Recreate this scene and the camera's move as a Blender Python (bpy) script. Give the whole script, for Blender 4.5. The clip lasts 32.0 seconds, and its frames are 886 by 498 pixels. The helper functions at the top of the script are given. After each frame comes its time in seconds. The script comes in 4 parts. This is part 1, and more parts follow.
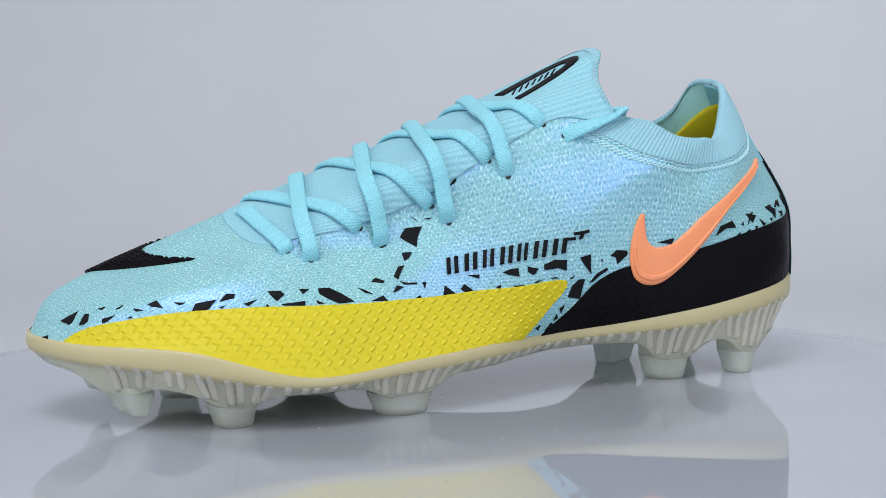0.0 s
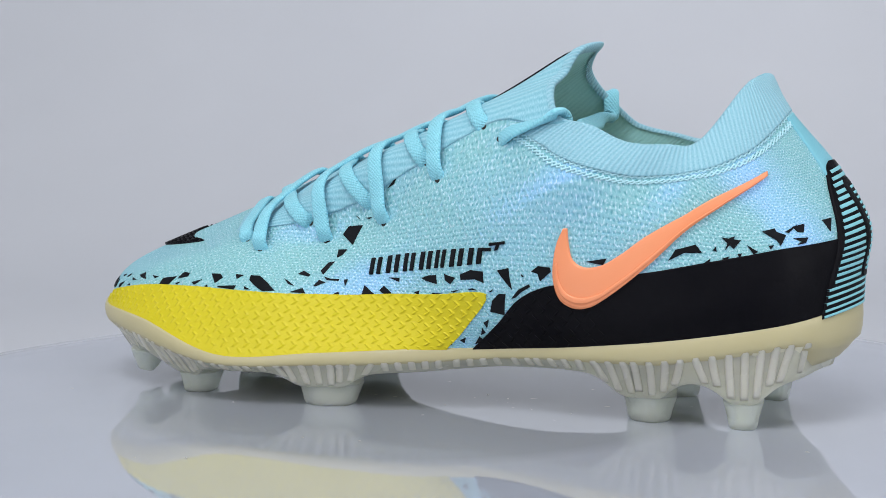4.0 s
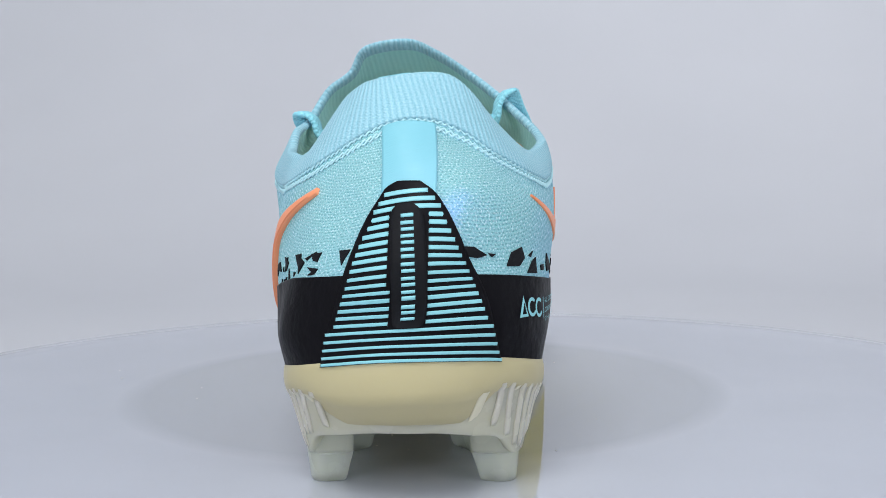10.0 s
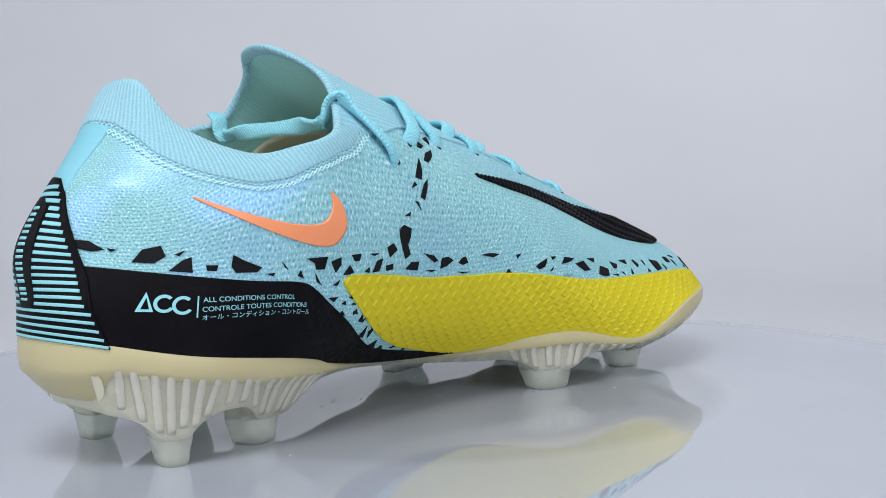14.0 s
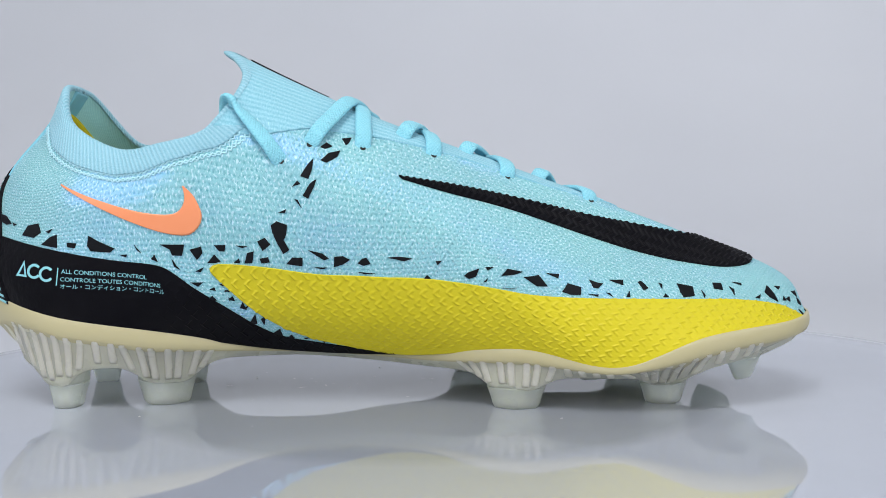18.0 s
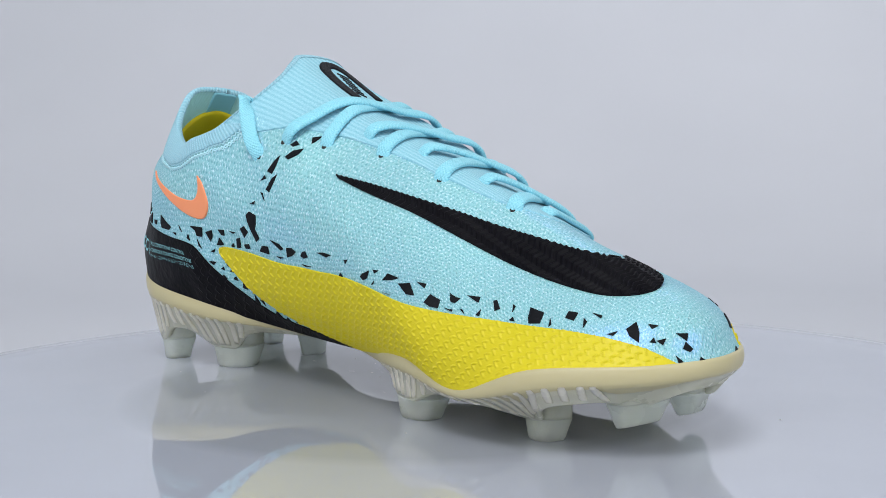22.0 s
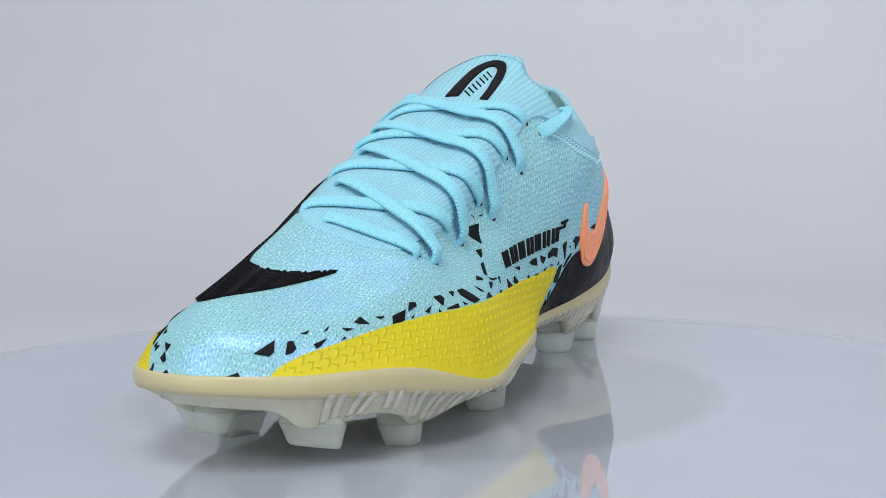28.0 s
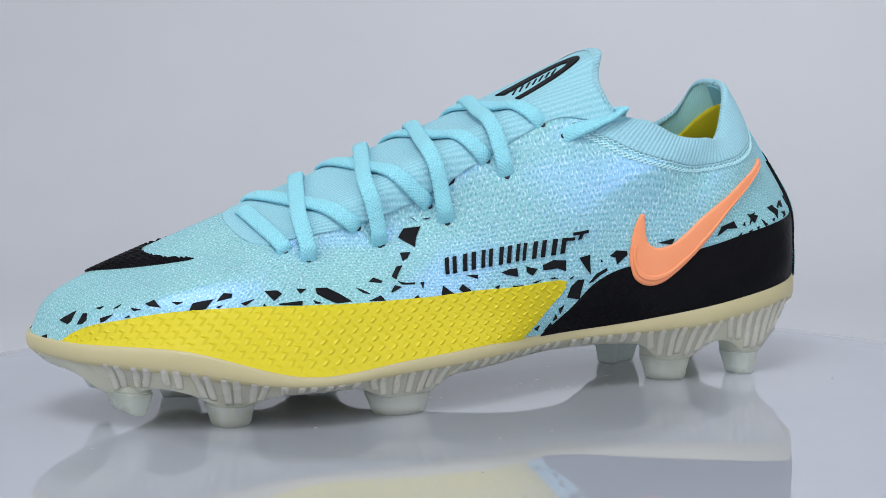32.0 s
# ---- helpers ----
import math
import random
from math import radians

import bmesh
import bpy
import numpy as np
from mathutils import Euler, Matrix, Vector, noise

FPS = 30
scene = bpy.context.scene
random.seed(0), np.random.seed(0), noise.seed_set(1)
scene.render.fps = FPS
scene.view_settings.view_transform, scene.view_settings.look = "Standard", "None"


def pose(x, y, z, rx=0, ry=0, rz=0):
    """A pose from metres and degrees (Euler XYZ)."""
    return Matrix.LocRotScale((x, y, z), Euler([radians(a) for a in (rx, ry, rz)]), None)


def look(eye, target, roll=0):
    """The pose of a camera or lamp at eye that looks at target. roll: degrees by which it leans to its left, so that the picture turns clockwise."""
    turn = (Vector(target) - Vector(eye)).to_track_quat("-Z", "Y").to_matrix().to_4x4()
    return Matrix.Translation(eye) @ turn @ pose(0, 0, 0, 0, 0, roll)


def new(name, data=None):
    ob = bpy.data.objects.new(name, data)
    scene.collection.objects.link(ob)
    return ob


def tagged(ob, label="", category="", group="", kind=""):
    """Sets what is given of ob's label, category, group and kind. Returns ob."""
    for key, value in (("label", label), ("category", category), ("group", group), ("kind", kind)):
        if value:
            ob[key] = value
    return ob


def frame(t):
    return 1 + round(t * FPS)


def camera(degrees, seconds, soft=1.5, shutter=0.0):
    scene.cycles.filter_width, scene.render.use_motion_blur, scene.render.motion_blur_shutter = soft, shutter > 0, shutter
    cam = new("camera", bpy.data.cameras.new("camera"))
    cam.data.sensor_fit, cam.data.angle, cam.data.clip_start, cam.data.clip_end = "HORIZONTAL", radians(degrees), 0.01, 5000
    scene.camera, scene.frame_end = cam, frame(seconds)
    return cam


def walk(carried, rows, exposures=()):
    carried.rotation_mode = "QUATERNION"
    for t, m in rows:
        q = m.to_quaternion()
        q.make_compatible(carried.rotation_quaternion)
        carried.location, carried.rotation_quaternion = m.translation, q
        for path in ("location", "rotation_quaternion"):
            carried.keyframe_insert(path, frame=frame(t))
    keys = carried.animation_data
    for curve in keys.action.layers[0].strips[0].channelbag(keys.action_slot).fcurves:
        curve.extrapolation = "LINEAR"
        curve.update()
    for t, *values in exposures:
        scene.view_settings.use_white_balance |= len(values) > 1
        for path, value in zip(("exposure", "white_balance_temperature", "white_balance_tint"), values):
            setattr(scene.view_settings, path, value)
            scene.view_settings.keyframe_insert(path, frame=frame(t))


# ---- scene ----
# camera: fixed on its stand, the boot turns before it
cam = camera(35.53, 32.0, soft=0.9)
EYE = pose(0.0, -0.4774, 0.09856, 84.072, 0.797, -1.036)
walk(cam, [(0.0, EYE), (32.0, EYE)], [(0.0, 0.0, 6500, 10), (3.0, 0.0, 6500, 10), (7.0, 0.07, 6500, 10), (12.0, 0.14, 6500, 10), (17.0, 0.09, 6500, 10), (24.0, 0.11, 6500, 10), (29.0, 0.06, 6500, 10), (32.0, 0.01, 6500, 10)])

# ---- light: white photo studio, three softboxes, a fill lamp added for the backdrop ----
world = bpy.data.worlds.new("studio_world")
scene.world = world
world.use_nodes = True
world.node_tree.nodes["Background"].inputs[0].default_value = (0.82, 0.88, 1.0, 1)
world.node_tree.nodes["Background"].inputs[1].default_value = 0.45


def softbox(name, eye, target, sx, sy, watts, colour=(1, 1, 1)):
    lamp = bpy.data.lights.new(name, "AREA")
    lamp.shape, lamp.size, lamp.size_y, lamp.energy, lamp.color = "RECTANGLE", sx, sy, watts, colour
    ob = new(name, lamp)
    ob.matrix_world = look(eye, target)
    return ob


softbox("softbox_top", (-0.20, -0.72, 1.30), (0, 0, 0), 0.60, 0.54, 10.8, (1.0, 0.99, 0.985))
softbox("softbox_side", (-1.3, -1.35, 0.86), (0, 0, 0.05), 1.35, 1.35, 14.6, (1.0, 0.99, 0.985))
softbox("softbox_side_b", (1.3, -1.35, 0.86), (0, 0, 0.05), 1.35, 1.35, 14.6, (1.0, 0.99, 0.985))
# unseen lamp added to brighten the backdrop, most of all on its right
softbox("backdrop_fill", (0.42, 0.70, 1.1), (0.25, 1.3, 0.2), 0.7, 0.3, 3.0, (1.0, 0.98, 0.99))


# ---- materials ----
def material(name, base, rough=0.5, metal=0.0, spec=0.5, coat=0.0, sss=0.0, trans=0.0, sheen=0.0):
    m = bpy.data.materials.new(name)
    m.use_nodes = True
    b = m.node_tree.nodes["Principled BSDF"]
    b.inputs["Base Color"].default_value = (*base, 1)
    b.inputs["Roughness"].default_value = rough
    b.inputs["Metallic"].default_value = metal
    b.inputs["Specular IOR Level"].default_value = spec
    b.inputs["Coat Weight"].default_value = coat
    b.inputs["Coat Roughness"].default_value = 0.15
    b.inputs["Sheen Weight"].default_value = sheen
    b.inputs["Transmission Weight"].default_value = trans
    if sss:
        b.inputs["Subsurface Weight"].default_value = sss
        b.inputs["Subsurface Radius"].default_value = (0.006, 0.006, 0.005)
        b.inputs["Subsurface Scale"].default_value = 1.0
    return m


class Nodes:
    """Short hand for building a node tree."""

    def __init__(self, m):
        self.t = m.node_tree
        self.b = self.t.nodes["Principled BSDF"]

    def add(self, kind, **sets):
        n = self.t.nodes.new(kind)
        for k, v in sets.items():
            if k == "operation":
                n.operation = v
            elif k == "data_type":
                n.data_type = v
            elif k == "blend_type":
                n.blend_type = v
            elif k == "wave_type":
                n.wave_type = v
            elif k == "feature":
                n.feature = v
        return n

    def put(self, a, n, i):
        if isinstance(a, (int, float)):
            n.inputs[i].default_value = a
        elif isinstance(a, tuple):
            n.inputs[i].default_value = a
        else:
            self.t.links.new(a, n.inputs[i])

    def math(self, op, a, b=0.0, c=0.0):
        n = self.add("ShaderNodeMath", operation=op)
        self.put(a, n, 0)
        self.put(b, n, 1)
        if op in ("MULTIPLY_ADD", "SMOOTH_MIN", "COMPARE"):
            self.put(c, n, 2)
        return n.outputs[0]

    def uv(self):
        n = self.add("ShaderNodeTexCoord")
        s = self.add("ShaderNodeSeparateXYZ")
        self.t.links.new(n.outputs["UV"], s.inputs[0])
        return n.outputs["UV"], s.outputs[0], s.outputs[1], n.outputs["Object"]

    def noise(self, vec, scale, detail=3.0, rough=0.5):
        n = self.add("ShaderNodeTexNoise")
        self.put(vec, n, 0)
        n.inputs["Scale"].default_value, n.inputs["Detail"].default_value, n.inputs["Roughness"].default_value = scale, detail, rough
        return n.outputs["Fac"]

    def range(self, a, lo, hi, to_lo=0.0, to_hi=1.0):
        n = self.add("ShaderNodeMapRange")
        self.put(a, n, 0)
        n.inputs[1].default_value, n.inputs[2].default_value, n.inputs[3].default_value, n.inputs[4].default_value = lo, hi, to_lo, to_hi
        return n.outputs[0]

    def mix(self, f, a, b):
        n = self.add("ShaderNodeMix", data_type="RGBA")
        self.put(f, n, 0)
        self.put(a, n, 6)
        self.put(b, n, 7)
        return n.outputs[2]

    def bump(self, h, dist, strength=1.0):
        n = self.add("ShaderNodeBump")
        n.inputs["Distance"].default_value, n.inputs["Strength"].default_value = dist, strength
        self.t.links.new(h, n.inputs["Height"])
        self.t.links.new(n.outputs[0], self.b.inputs["Normal"])

    def set(self, name, a):
        self.put(a, self.b, name)


def chevron(k, u, v, pu, pv, slope=0.35, width=0.16):
    """Rows of small V marks, as a height from 0 to 1."""
    row = k.math("FLOOR", k.math("DIVIDE", v, pv))
    shift = k.math("MULTIPLY", k.math("MODULO", row, 2.0), 0.5)
    fu = k.math("FRACT", k.math("ADD", k.math("DIVIDE", u, pu), shift))
    fv = k.math("FRACT", k.math("DIVIDE", v, pv))
    arm = k.math("ABSOLUTE", k.math("SUBTRACT", k.math("MULTIPLY", fv, 2.0), 1.0))
    mid = k.math("MULTIPLY_ADD", arm, slope, 0.3)
    d = k.math("ABSOLUTE", k.math("SUBTRACT", fu, mid))
    return k.range(d, width, width * 0.4)


def knit_material(name, base, dark, light):
    """Fine knit with staggered dimples, pale flecks, soft raised V marks on the forefoot and a blue pearl gloss."""
    m = material(name, base, 0.62, spec=0.14, sheen=0.05)
    k = Nodes(m)
    uv, u0, v0, ob = k.uv()
    px = k.add("ShaderNodeSeparateXYZ")
    k.t.links.new(ob, px.inputs[0])
    sway, sway_b = k.noise(uv, 320.0, 2.0), k.noise(ob, 410.0, 2.0)
    u = k.math("MULTIPLY_ADD", sway, 0.0010, u0)
    v = k.math("MULTIPLY_ADD", sway_b, 0.0010, v0)
    row = k.math("FLOOR", k.math("DIVIDE", v, 0.00108))
    fu = k.math("FRACT", k.math("ADD", k.math("DIVIDE", u, 0.00155), k.math("MULTIPLY", k.math("MODULO", row, 2.0), 0.5)))
    fv = k.math("FRACT", k.math("DIVIDE", v, 0.00108))
    du, dv = k.math("ABSOLUTE", k.math("SUBTRACT", fu, 0.5)), k.math("ABSOLUTE", k.math("SUBTRACT", fv, 0.5))
    dip = k.range(k.math("SQRT", k.math("ADD", k.math("MULTIPLY", du, du), k.math("MULTIPLY", dv, k.math("MULTIPLY", dv, 1.4)))), 0.46, 0.12)
    fleck, fine = k.noise(uv, 1450.0, 2.0), k.noise(uv, 3000.0, 2.0)
    fore = k.math("MULTIPLY", k.range(px.outputs[0], -0.075, -0.035), k.range(k.noise(ob, 70.0, 2.0), 0.3, 0.55, 0.35, 1.0))
    marks = k.math("MULTIPLY", chevron(k, u0, v0, 0.0042, 0.0028, 0.36, 0.17), fore)
    col = k.mix(k.math("MULTIPLY", dip, k.range(fleck, 0.3, 0.6, 1.0, 0.4)), (*base, 1), (*dark, 1))
    col = k.mix(k.range(fleck, 0.53, 0.66, 0.0, 0.85), col, (*light, 1))
    col = k.mix(k.math("MULTIPLY", marks, 0.4), col, (base[0] * 1.0, base[1] * 0.98, base[2] * 0.93, 1))
    col = k.mix(k.range(fine, 0.45, 0.75, 0.0, 0.3), col, (*light, 1))
    k.set("Base Color", col)
    h = k.math("SUBTRACT", k.math("MULTIPLY", marks, 0.55), k.math("MULTIPLY", dip, 0.45))
    h = k.math("ADD", h, k.math("MULTIPLY", fleck, 0.5))
    k.bump(h, 0.00030)
    soft = k.add("ShaderNodeBump")
    soft.inputs["Distance"].default_value, soft.inputs["Strength"].default_value = 0.00005, 1.0
    k.t.links.new(h, soft.inputs["Height"])
    pearl = k.add("ShaderNodeBsdfGlossy")
    pearl.inputs["Color"].default_value = (0.15, 0.20, 0.92, 1)
    pearl.inputs["Roughness"].default_value = 0.23
    k.t.links.new(soft.outputs[0], pearl.inputs["Normal"])
    both = k.add("ShaderNodeMixShader")
    k.put(k.range(k.noise(ob, 45.0, 3.0), 0.3, 0.7, 0.09, 0.20), both, 0)
    k.t.links.new(k.b.outputs[0], both.inputs[1])
    k.t.links.new(pearl.outputs[0], both.inputs[2])
    k.t.links.new(both.outputs[0], k.t.nodes["Material Output"].inputs[0])
    return m


def rib_material(name, dark, light, pitch, deep=0.00018, woven=False):
    """Ribbed sock knit: fine wales and courses."""
    m = material(name, dark, 0.8, spec=0.2, sheen=0.12)
    k = Nodes(m)
    uv, u, v, ob = k.uv()
    wales = k.math("SINE", k.math("MULTIPLY", u, 6.2832 / pitch))
    courses = k.math("SINE", k.math("MULTIPLY", k.math("ADD", v, k.math("MULTIPLY", wales, 0.0002)), 6.2832 / 0.0009))
    fuzz = k.noise(uv, 2300.0, 3.0)
    if woven:
        wales = k.math("MULTIPLY", wales, k.math("SINE", k.math("MULTIPLY", v, 6.2832 / 0.0013)))
    h = k.math("ADD", k.math("MULTIPLY_ADD", wales, 0.5, 0.5), k.math("MULTIPLY", courses, 0.12))
    col = k.mix(k.math("ADD", k.range(h, 0.0, 1.0, 0.08, 0.42), k.range(fuzz, 0.4, 0.75, 0.0, 0.55)), (*dark, 1), (*light, 1))
    k.set("Base Color", col)
    k.bump(k.math("ADD", h, fuzz), deep)
    return m


def skin_material(name, base, base2, rough=0.35, coat=0.25, grain=900.0, depth=0.00008):
    """Thin printed skin with a fine grain."""
    m = material(name, base, rough, spec=0.055 if max(base) < 0.05 else 0.3, coat=coat)
    k = Nodes(m)
    uv, u, v, ob = k.uv()
    big = k.noise(ob, 35.0, 3.0)
    fine = k.noise(uv, grain, 3.0)
    k.set("Base Color", k.mix(k.range(big, 0.35, 0.7), (*base, 1), (*base2, 1)))
    k.set("Roughness", k.range(fine, 0.3, 0.7, rough * 0.8, rough * 1.3))
    k.bump(fine, depth)
    return m


AQUA = knit_material("aqua_knit", (0.27, 0.605, 0.63), (0.11, 0.39, 0.41), (0.63, 0.89, 0.94))
AQUA_TONGUE = rib_material("aqua_tongue_knit", (0.17, 0.46, 0.57), (0.42, 0.71, 0.83), 0.0010, 0.00012)
AQUA_COLLAR = rib_material("aqua_collar_knit", (0.19, 0.46, 0.58), (0.46, 0.74, 0.86), 0.0015)
LINING = rib_material("aqua_lining_knit", (0.33, 0.71, 0.74), (0.50, 0.86, 0.87), 0.0017, 0.00009)
AQUA_TAPE = skin_material("aqua_tape", (0.20, 0.53, 0.64), (0.24, 0.57, 0.70), 0.5, 0.04)
AQUA_PRINT = skin_material("aqua_print", (0.27, 0.63, 0.70), (0.24, 0.59, 0.68), 0.45, 0.1)
STITCH = material("pale_thread", (0.47, 0.78, 0.86), 0.7, sheen=0.2)
YELLOW = skin_material("yellow_skin", (0.60, 0.52, 0.012), (0.64, 0.55, 0.016), 0.46, 0.04)
YELLOW_FOAM = skin_material("yellow_foam", (0.62, 0.52, 0.01), (0.7, 0.6, 0.03), 0.7, 0.0)
BLACK = skin_material("black_skin", (0.004, 0.004, 0.006), (0.007, 0.007, 0.009), 0.45, 0.0, 1400.0, 0.0001)
k = Nodes(BLACK)
uv, u, v, ob = k.uv()
px = k.add("ShaderNodeSeparateXYZ")
k.t.links.new(ob, px.inputs[0])
dash = k.math("MULTIPLY", chevron(k, k.math("ADD", px.outputs[0], 0.5), k.math("ADD", px.outputs[2], 0.5), 0.0048, 0.0034, 0.35, 0.1), k.math("MULTIPLY", k.range(px.outputs[0], -0.085, -0.045), k.range(px.outputs[0], -0.004, -0.016)))
wrinkle = k.noise(ob, 420.0, 4.0)
k.bump(k.math("ADD", dash, k.math("MULTIPLY", wrinkle, 0.5)), 0.0005)
k.set("Roughness", k.range(k.noise(ob, 130.0, 4.0), 0.3, 0.7, 0.32, 0.5))
BLACK_PRINT = skin_material("black_print", (0.008, 0.009, 0.011), (0.014, 0.015, 0.018), 0.5, 0.0)
ORANGE = skin_material("orange_film", (0.90, 0.31, 0.14), (0.92, 0.34, 0.17), 0.38, 0.15, 500.0, 0.00003)
LACE = rib_material("aqua_lace_weave", (0.185, 0.59, 0.715), (0.40, 0.79, 0.94), 0.0011, 0.00022, True)
CREAM = material("cream_plate", (0.50, 0.455, 0.27), 0.42, spec=0.4, coat=0.05, sss=0.3)


def milky(name, base, clear, rough=0.28):
    """Milky translucent plastic: light seeps through it and the back of it shows faintly."""
    m = material(name, base, rough, spec=0.5, sss=0.8)
    k = Nodes(m)
    glow = k.add("ShaderNodeBsdfTranslucent")
    glow.inputs[0].default_value = (*[min(1.0, c * 1.15) for c in base], 1)
    see = k.add("ShaderNodeBsdfTransparent")
    see.inputs[0].default_value = (0.90, 0.95, 0.94, 1)
    one, two = k.add("ShaderNodeMixShader"), k.add("ShaderNodeMixShader")
    k.put(0.14, one, 0)
    k.put(clear, two, 0)
    k.t.links.new(k.b.outputs[0], one.inputs[1])
    k.t.links.new(glow.outputs[0], one.inputs[2])
    k.t.links.new(one.outputs[0], two.inputs[1])
    k.t.links.new(see.outputs[0], two.inputs[2])
    k.t.links.new(two.outputs[0], k.t.nodes["Material Output"].inputs[0])
    return m


RIBS = milky("pale_rib", (0.80, 0.78, 0.62), 0.0)
PANEL = material("pale_panel", (0.68, 0.66, 0.51), 0.3, spec=0.5, coat=0.1)
SKIRT = milky("cream_skirt", (0.77, 0.77, 0.635), 0.27)
CLEAR = milky("milky_clear", (0.78, 0.80, 0.69), 0.4)
TIP = milky("clear_stud", (0.79, 0.83, 0.75), 0.52, 0.16)
PAPER = material("tissue_paper", (0.75, 0.68, 0.52), 0.8)
DARK_HOLE = material("eyelet_dark", (0.01, 0.012, 0.012), 0.7)
for shiny in (CREAM, SKIRT, RIBS, CLEAR, TIP):
    k = Nodes(shiny)
    uv, u, v, ob = k.uv()
    lo = 0.36 if shiny is CREAM else 0.22
    k.set("Roughness", k.range(k.noise(ob, 90.0, 4.0), 0.3, 0.7, lo, lo + 0.1))
    k.bump(k.noise(ob, 500.0, 2.0), 0.00003)

# ---- the setting: sweep, unseen added studio shell, platform ----
def mesh_of(name, verts, faces, mat, smooth=True, uvs=None):
    me = bpy.data.meshes.new(name)
    me.from_pydata([tuple(map(float, p)) for p in verts], [], [tuple(map(int, f)) for f in faces])
    if smooth:
        me.polygons.foreach_set("use_smooth", [True] * len(me.polygons))
    if uvs is not None:
        idx = np.zeros(len(me.loops), dtype=np.int32)
        me.loops.foreach_get("vertex_index", idx)
        layer = me.uv_layers.new(name="metres")
        layer.data.foreach_set("uv", np.asarray(uvs, dtype=np.float32)[idx].ravel())
    me.materials.append(mat)
    me.update()
    return me


def part(name, me, parent, label=""):
    ob = new(name, me)
    ob.parent = parent
    return tagged(ob, label)


def grid_faces(nr, nc, closed=False):
    r, c = np.meshgrid(np.arange(nr - 1), np.arange(nc if closed else nc - 1), indexing="ij")
    d = (c + 1) % nc
    return np.stack([r * nc + c, r * nc + d, (r + 1) * nc + d, (r + 1) * nc + c], -1).reshape(-1, 4)


def sweep_backdrop():
    prof = [(-1.6, -0.045)]
    prof += [(0.6 + 0.75 * math.sin(a), -0.045 + 0.75 * (1 - math.cos(a))) for a in np.linspace(0, math.pi / 2, 24)]
    prof += [(1.35, 2.0)]
    xs = np.linspace(-2.2, 2.2, 23)
    v = [(x, y, z) for y, z in prof for x in xs]
    return mesh_of("backdrop", v, grid_faces(len(prof), len(xs)), PAPER_SWEEP)


PAPER_SWEEP = material("grey_paper_sweep", (0.625, 0.65, 0.72), 0.9, spec=0.2)
k = Nodes(PAPER_SWEEP)
uv, u, v, ob = k.uv()
k.set("Base Color", k.mix(k.range(k.noise(ob, 3.0, 3.0), 0.3, 0.7), (0.535, 0.56, 0.61, 1), (0.565, 0.59, 0.64, 1)))
k.bump(k.noise(ob, 400.0, 3.0), 0.0001)
tagged(new("backdrop", sweep_backdrop()), "pale grey seamless paper sweep behind the platform", "backdrop", kind="structure")

# pale tone of the added, unseen shell, bouncing fill light into the shadows
WALL = material("studio_wall", (0.74, 0.75, 0.77), 0.9)
k = Nodes(WALL)
uv, u, v, ob = k.uv()
k.set("Base Color", k.mix(k.noise(ob, 2.0, 3.0), (0.70, 0.71, 0.73, 1), (0.75, 0.76, 0.78, 1)))


def slab(name, x0, x1, y0, y1, z0, z1, label):
    v = [(x, y, z) for z in (z0, z1) for y in (y0, y1) for x in (x0, x1)]
    f = [(0, 2, 3, 1), (4, 5, 7, 6), (0, 1, 5, 4), (2, 6, 7, 3), (0, 4, 6, 2), (1, 3, 7, 5)]
    return tagged(new(name, mesh_of(name, v, f, WALL, False)), label, "wall", kind="structure")


# closed shell added out of view round the set
slab("wall_west", -2.4, -2.25, -2.4, 1.6, -0.1, 2.4, "pale studio wall added out of view to bounce light")
slab("wall_east", 2.25, 2.4, -2.4, 1.6, -0.1, 2.4, "pale studio wall added out of view to bounce light")
slab("wall_south", -2.4, 2.4, -2.4, -2.25, -0.1, 2.4, "pale studio wall added out of view to bounce light")
slab("wall_north", -2.4, 2.4, 1.45, 1.6, -0.1, 2.4, "pale studio wall added out of view to bounce light")
slab("floor", -2.4, 2.4, -2.4, 1.6, -0.2, -0.1, "pale studio floor added out of view to bounce light")
slab("ceiling", -2.4, 2.4, -2.4, 1.6, 2.4, 2.5, "pale studio ceiling added out of view to bounce light")

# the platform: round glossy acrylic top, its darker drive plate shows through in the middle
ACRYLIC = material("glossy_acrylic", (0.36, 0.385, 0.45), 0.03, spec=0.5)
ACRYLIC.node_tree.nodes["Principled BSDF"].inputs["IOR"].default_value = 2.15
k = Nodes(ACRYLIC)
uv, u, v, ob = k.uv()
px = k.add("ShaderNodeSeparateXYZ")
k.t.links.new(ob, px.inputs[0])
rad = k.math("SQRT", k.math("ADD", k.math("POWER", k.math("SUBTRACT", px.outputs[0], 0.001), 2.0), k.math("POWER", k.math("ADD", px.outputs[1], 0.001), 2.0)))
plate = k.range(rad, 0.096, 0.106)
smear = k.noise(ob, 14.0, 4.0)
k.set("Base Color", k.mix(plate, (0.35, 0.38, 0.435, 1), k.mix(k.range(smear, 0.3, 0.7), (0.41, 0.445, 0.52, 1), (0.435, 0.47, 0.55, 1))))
k.set("Roughness", k.range(k.noise(ob, 40.0, 5.0), 0.35, 0.75, 0.015, 0.045))


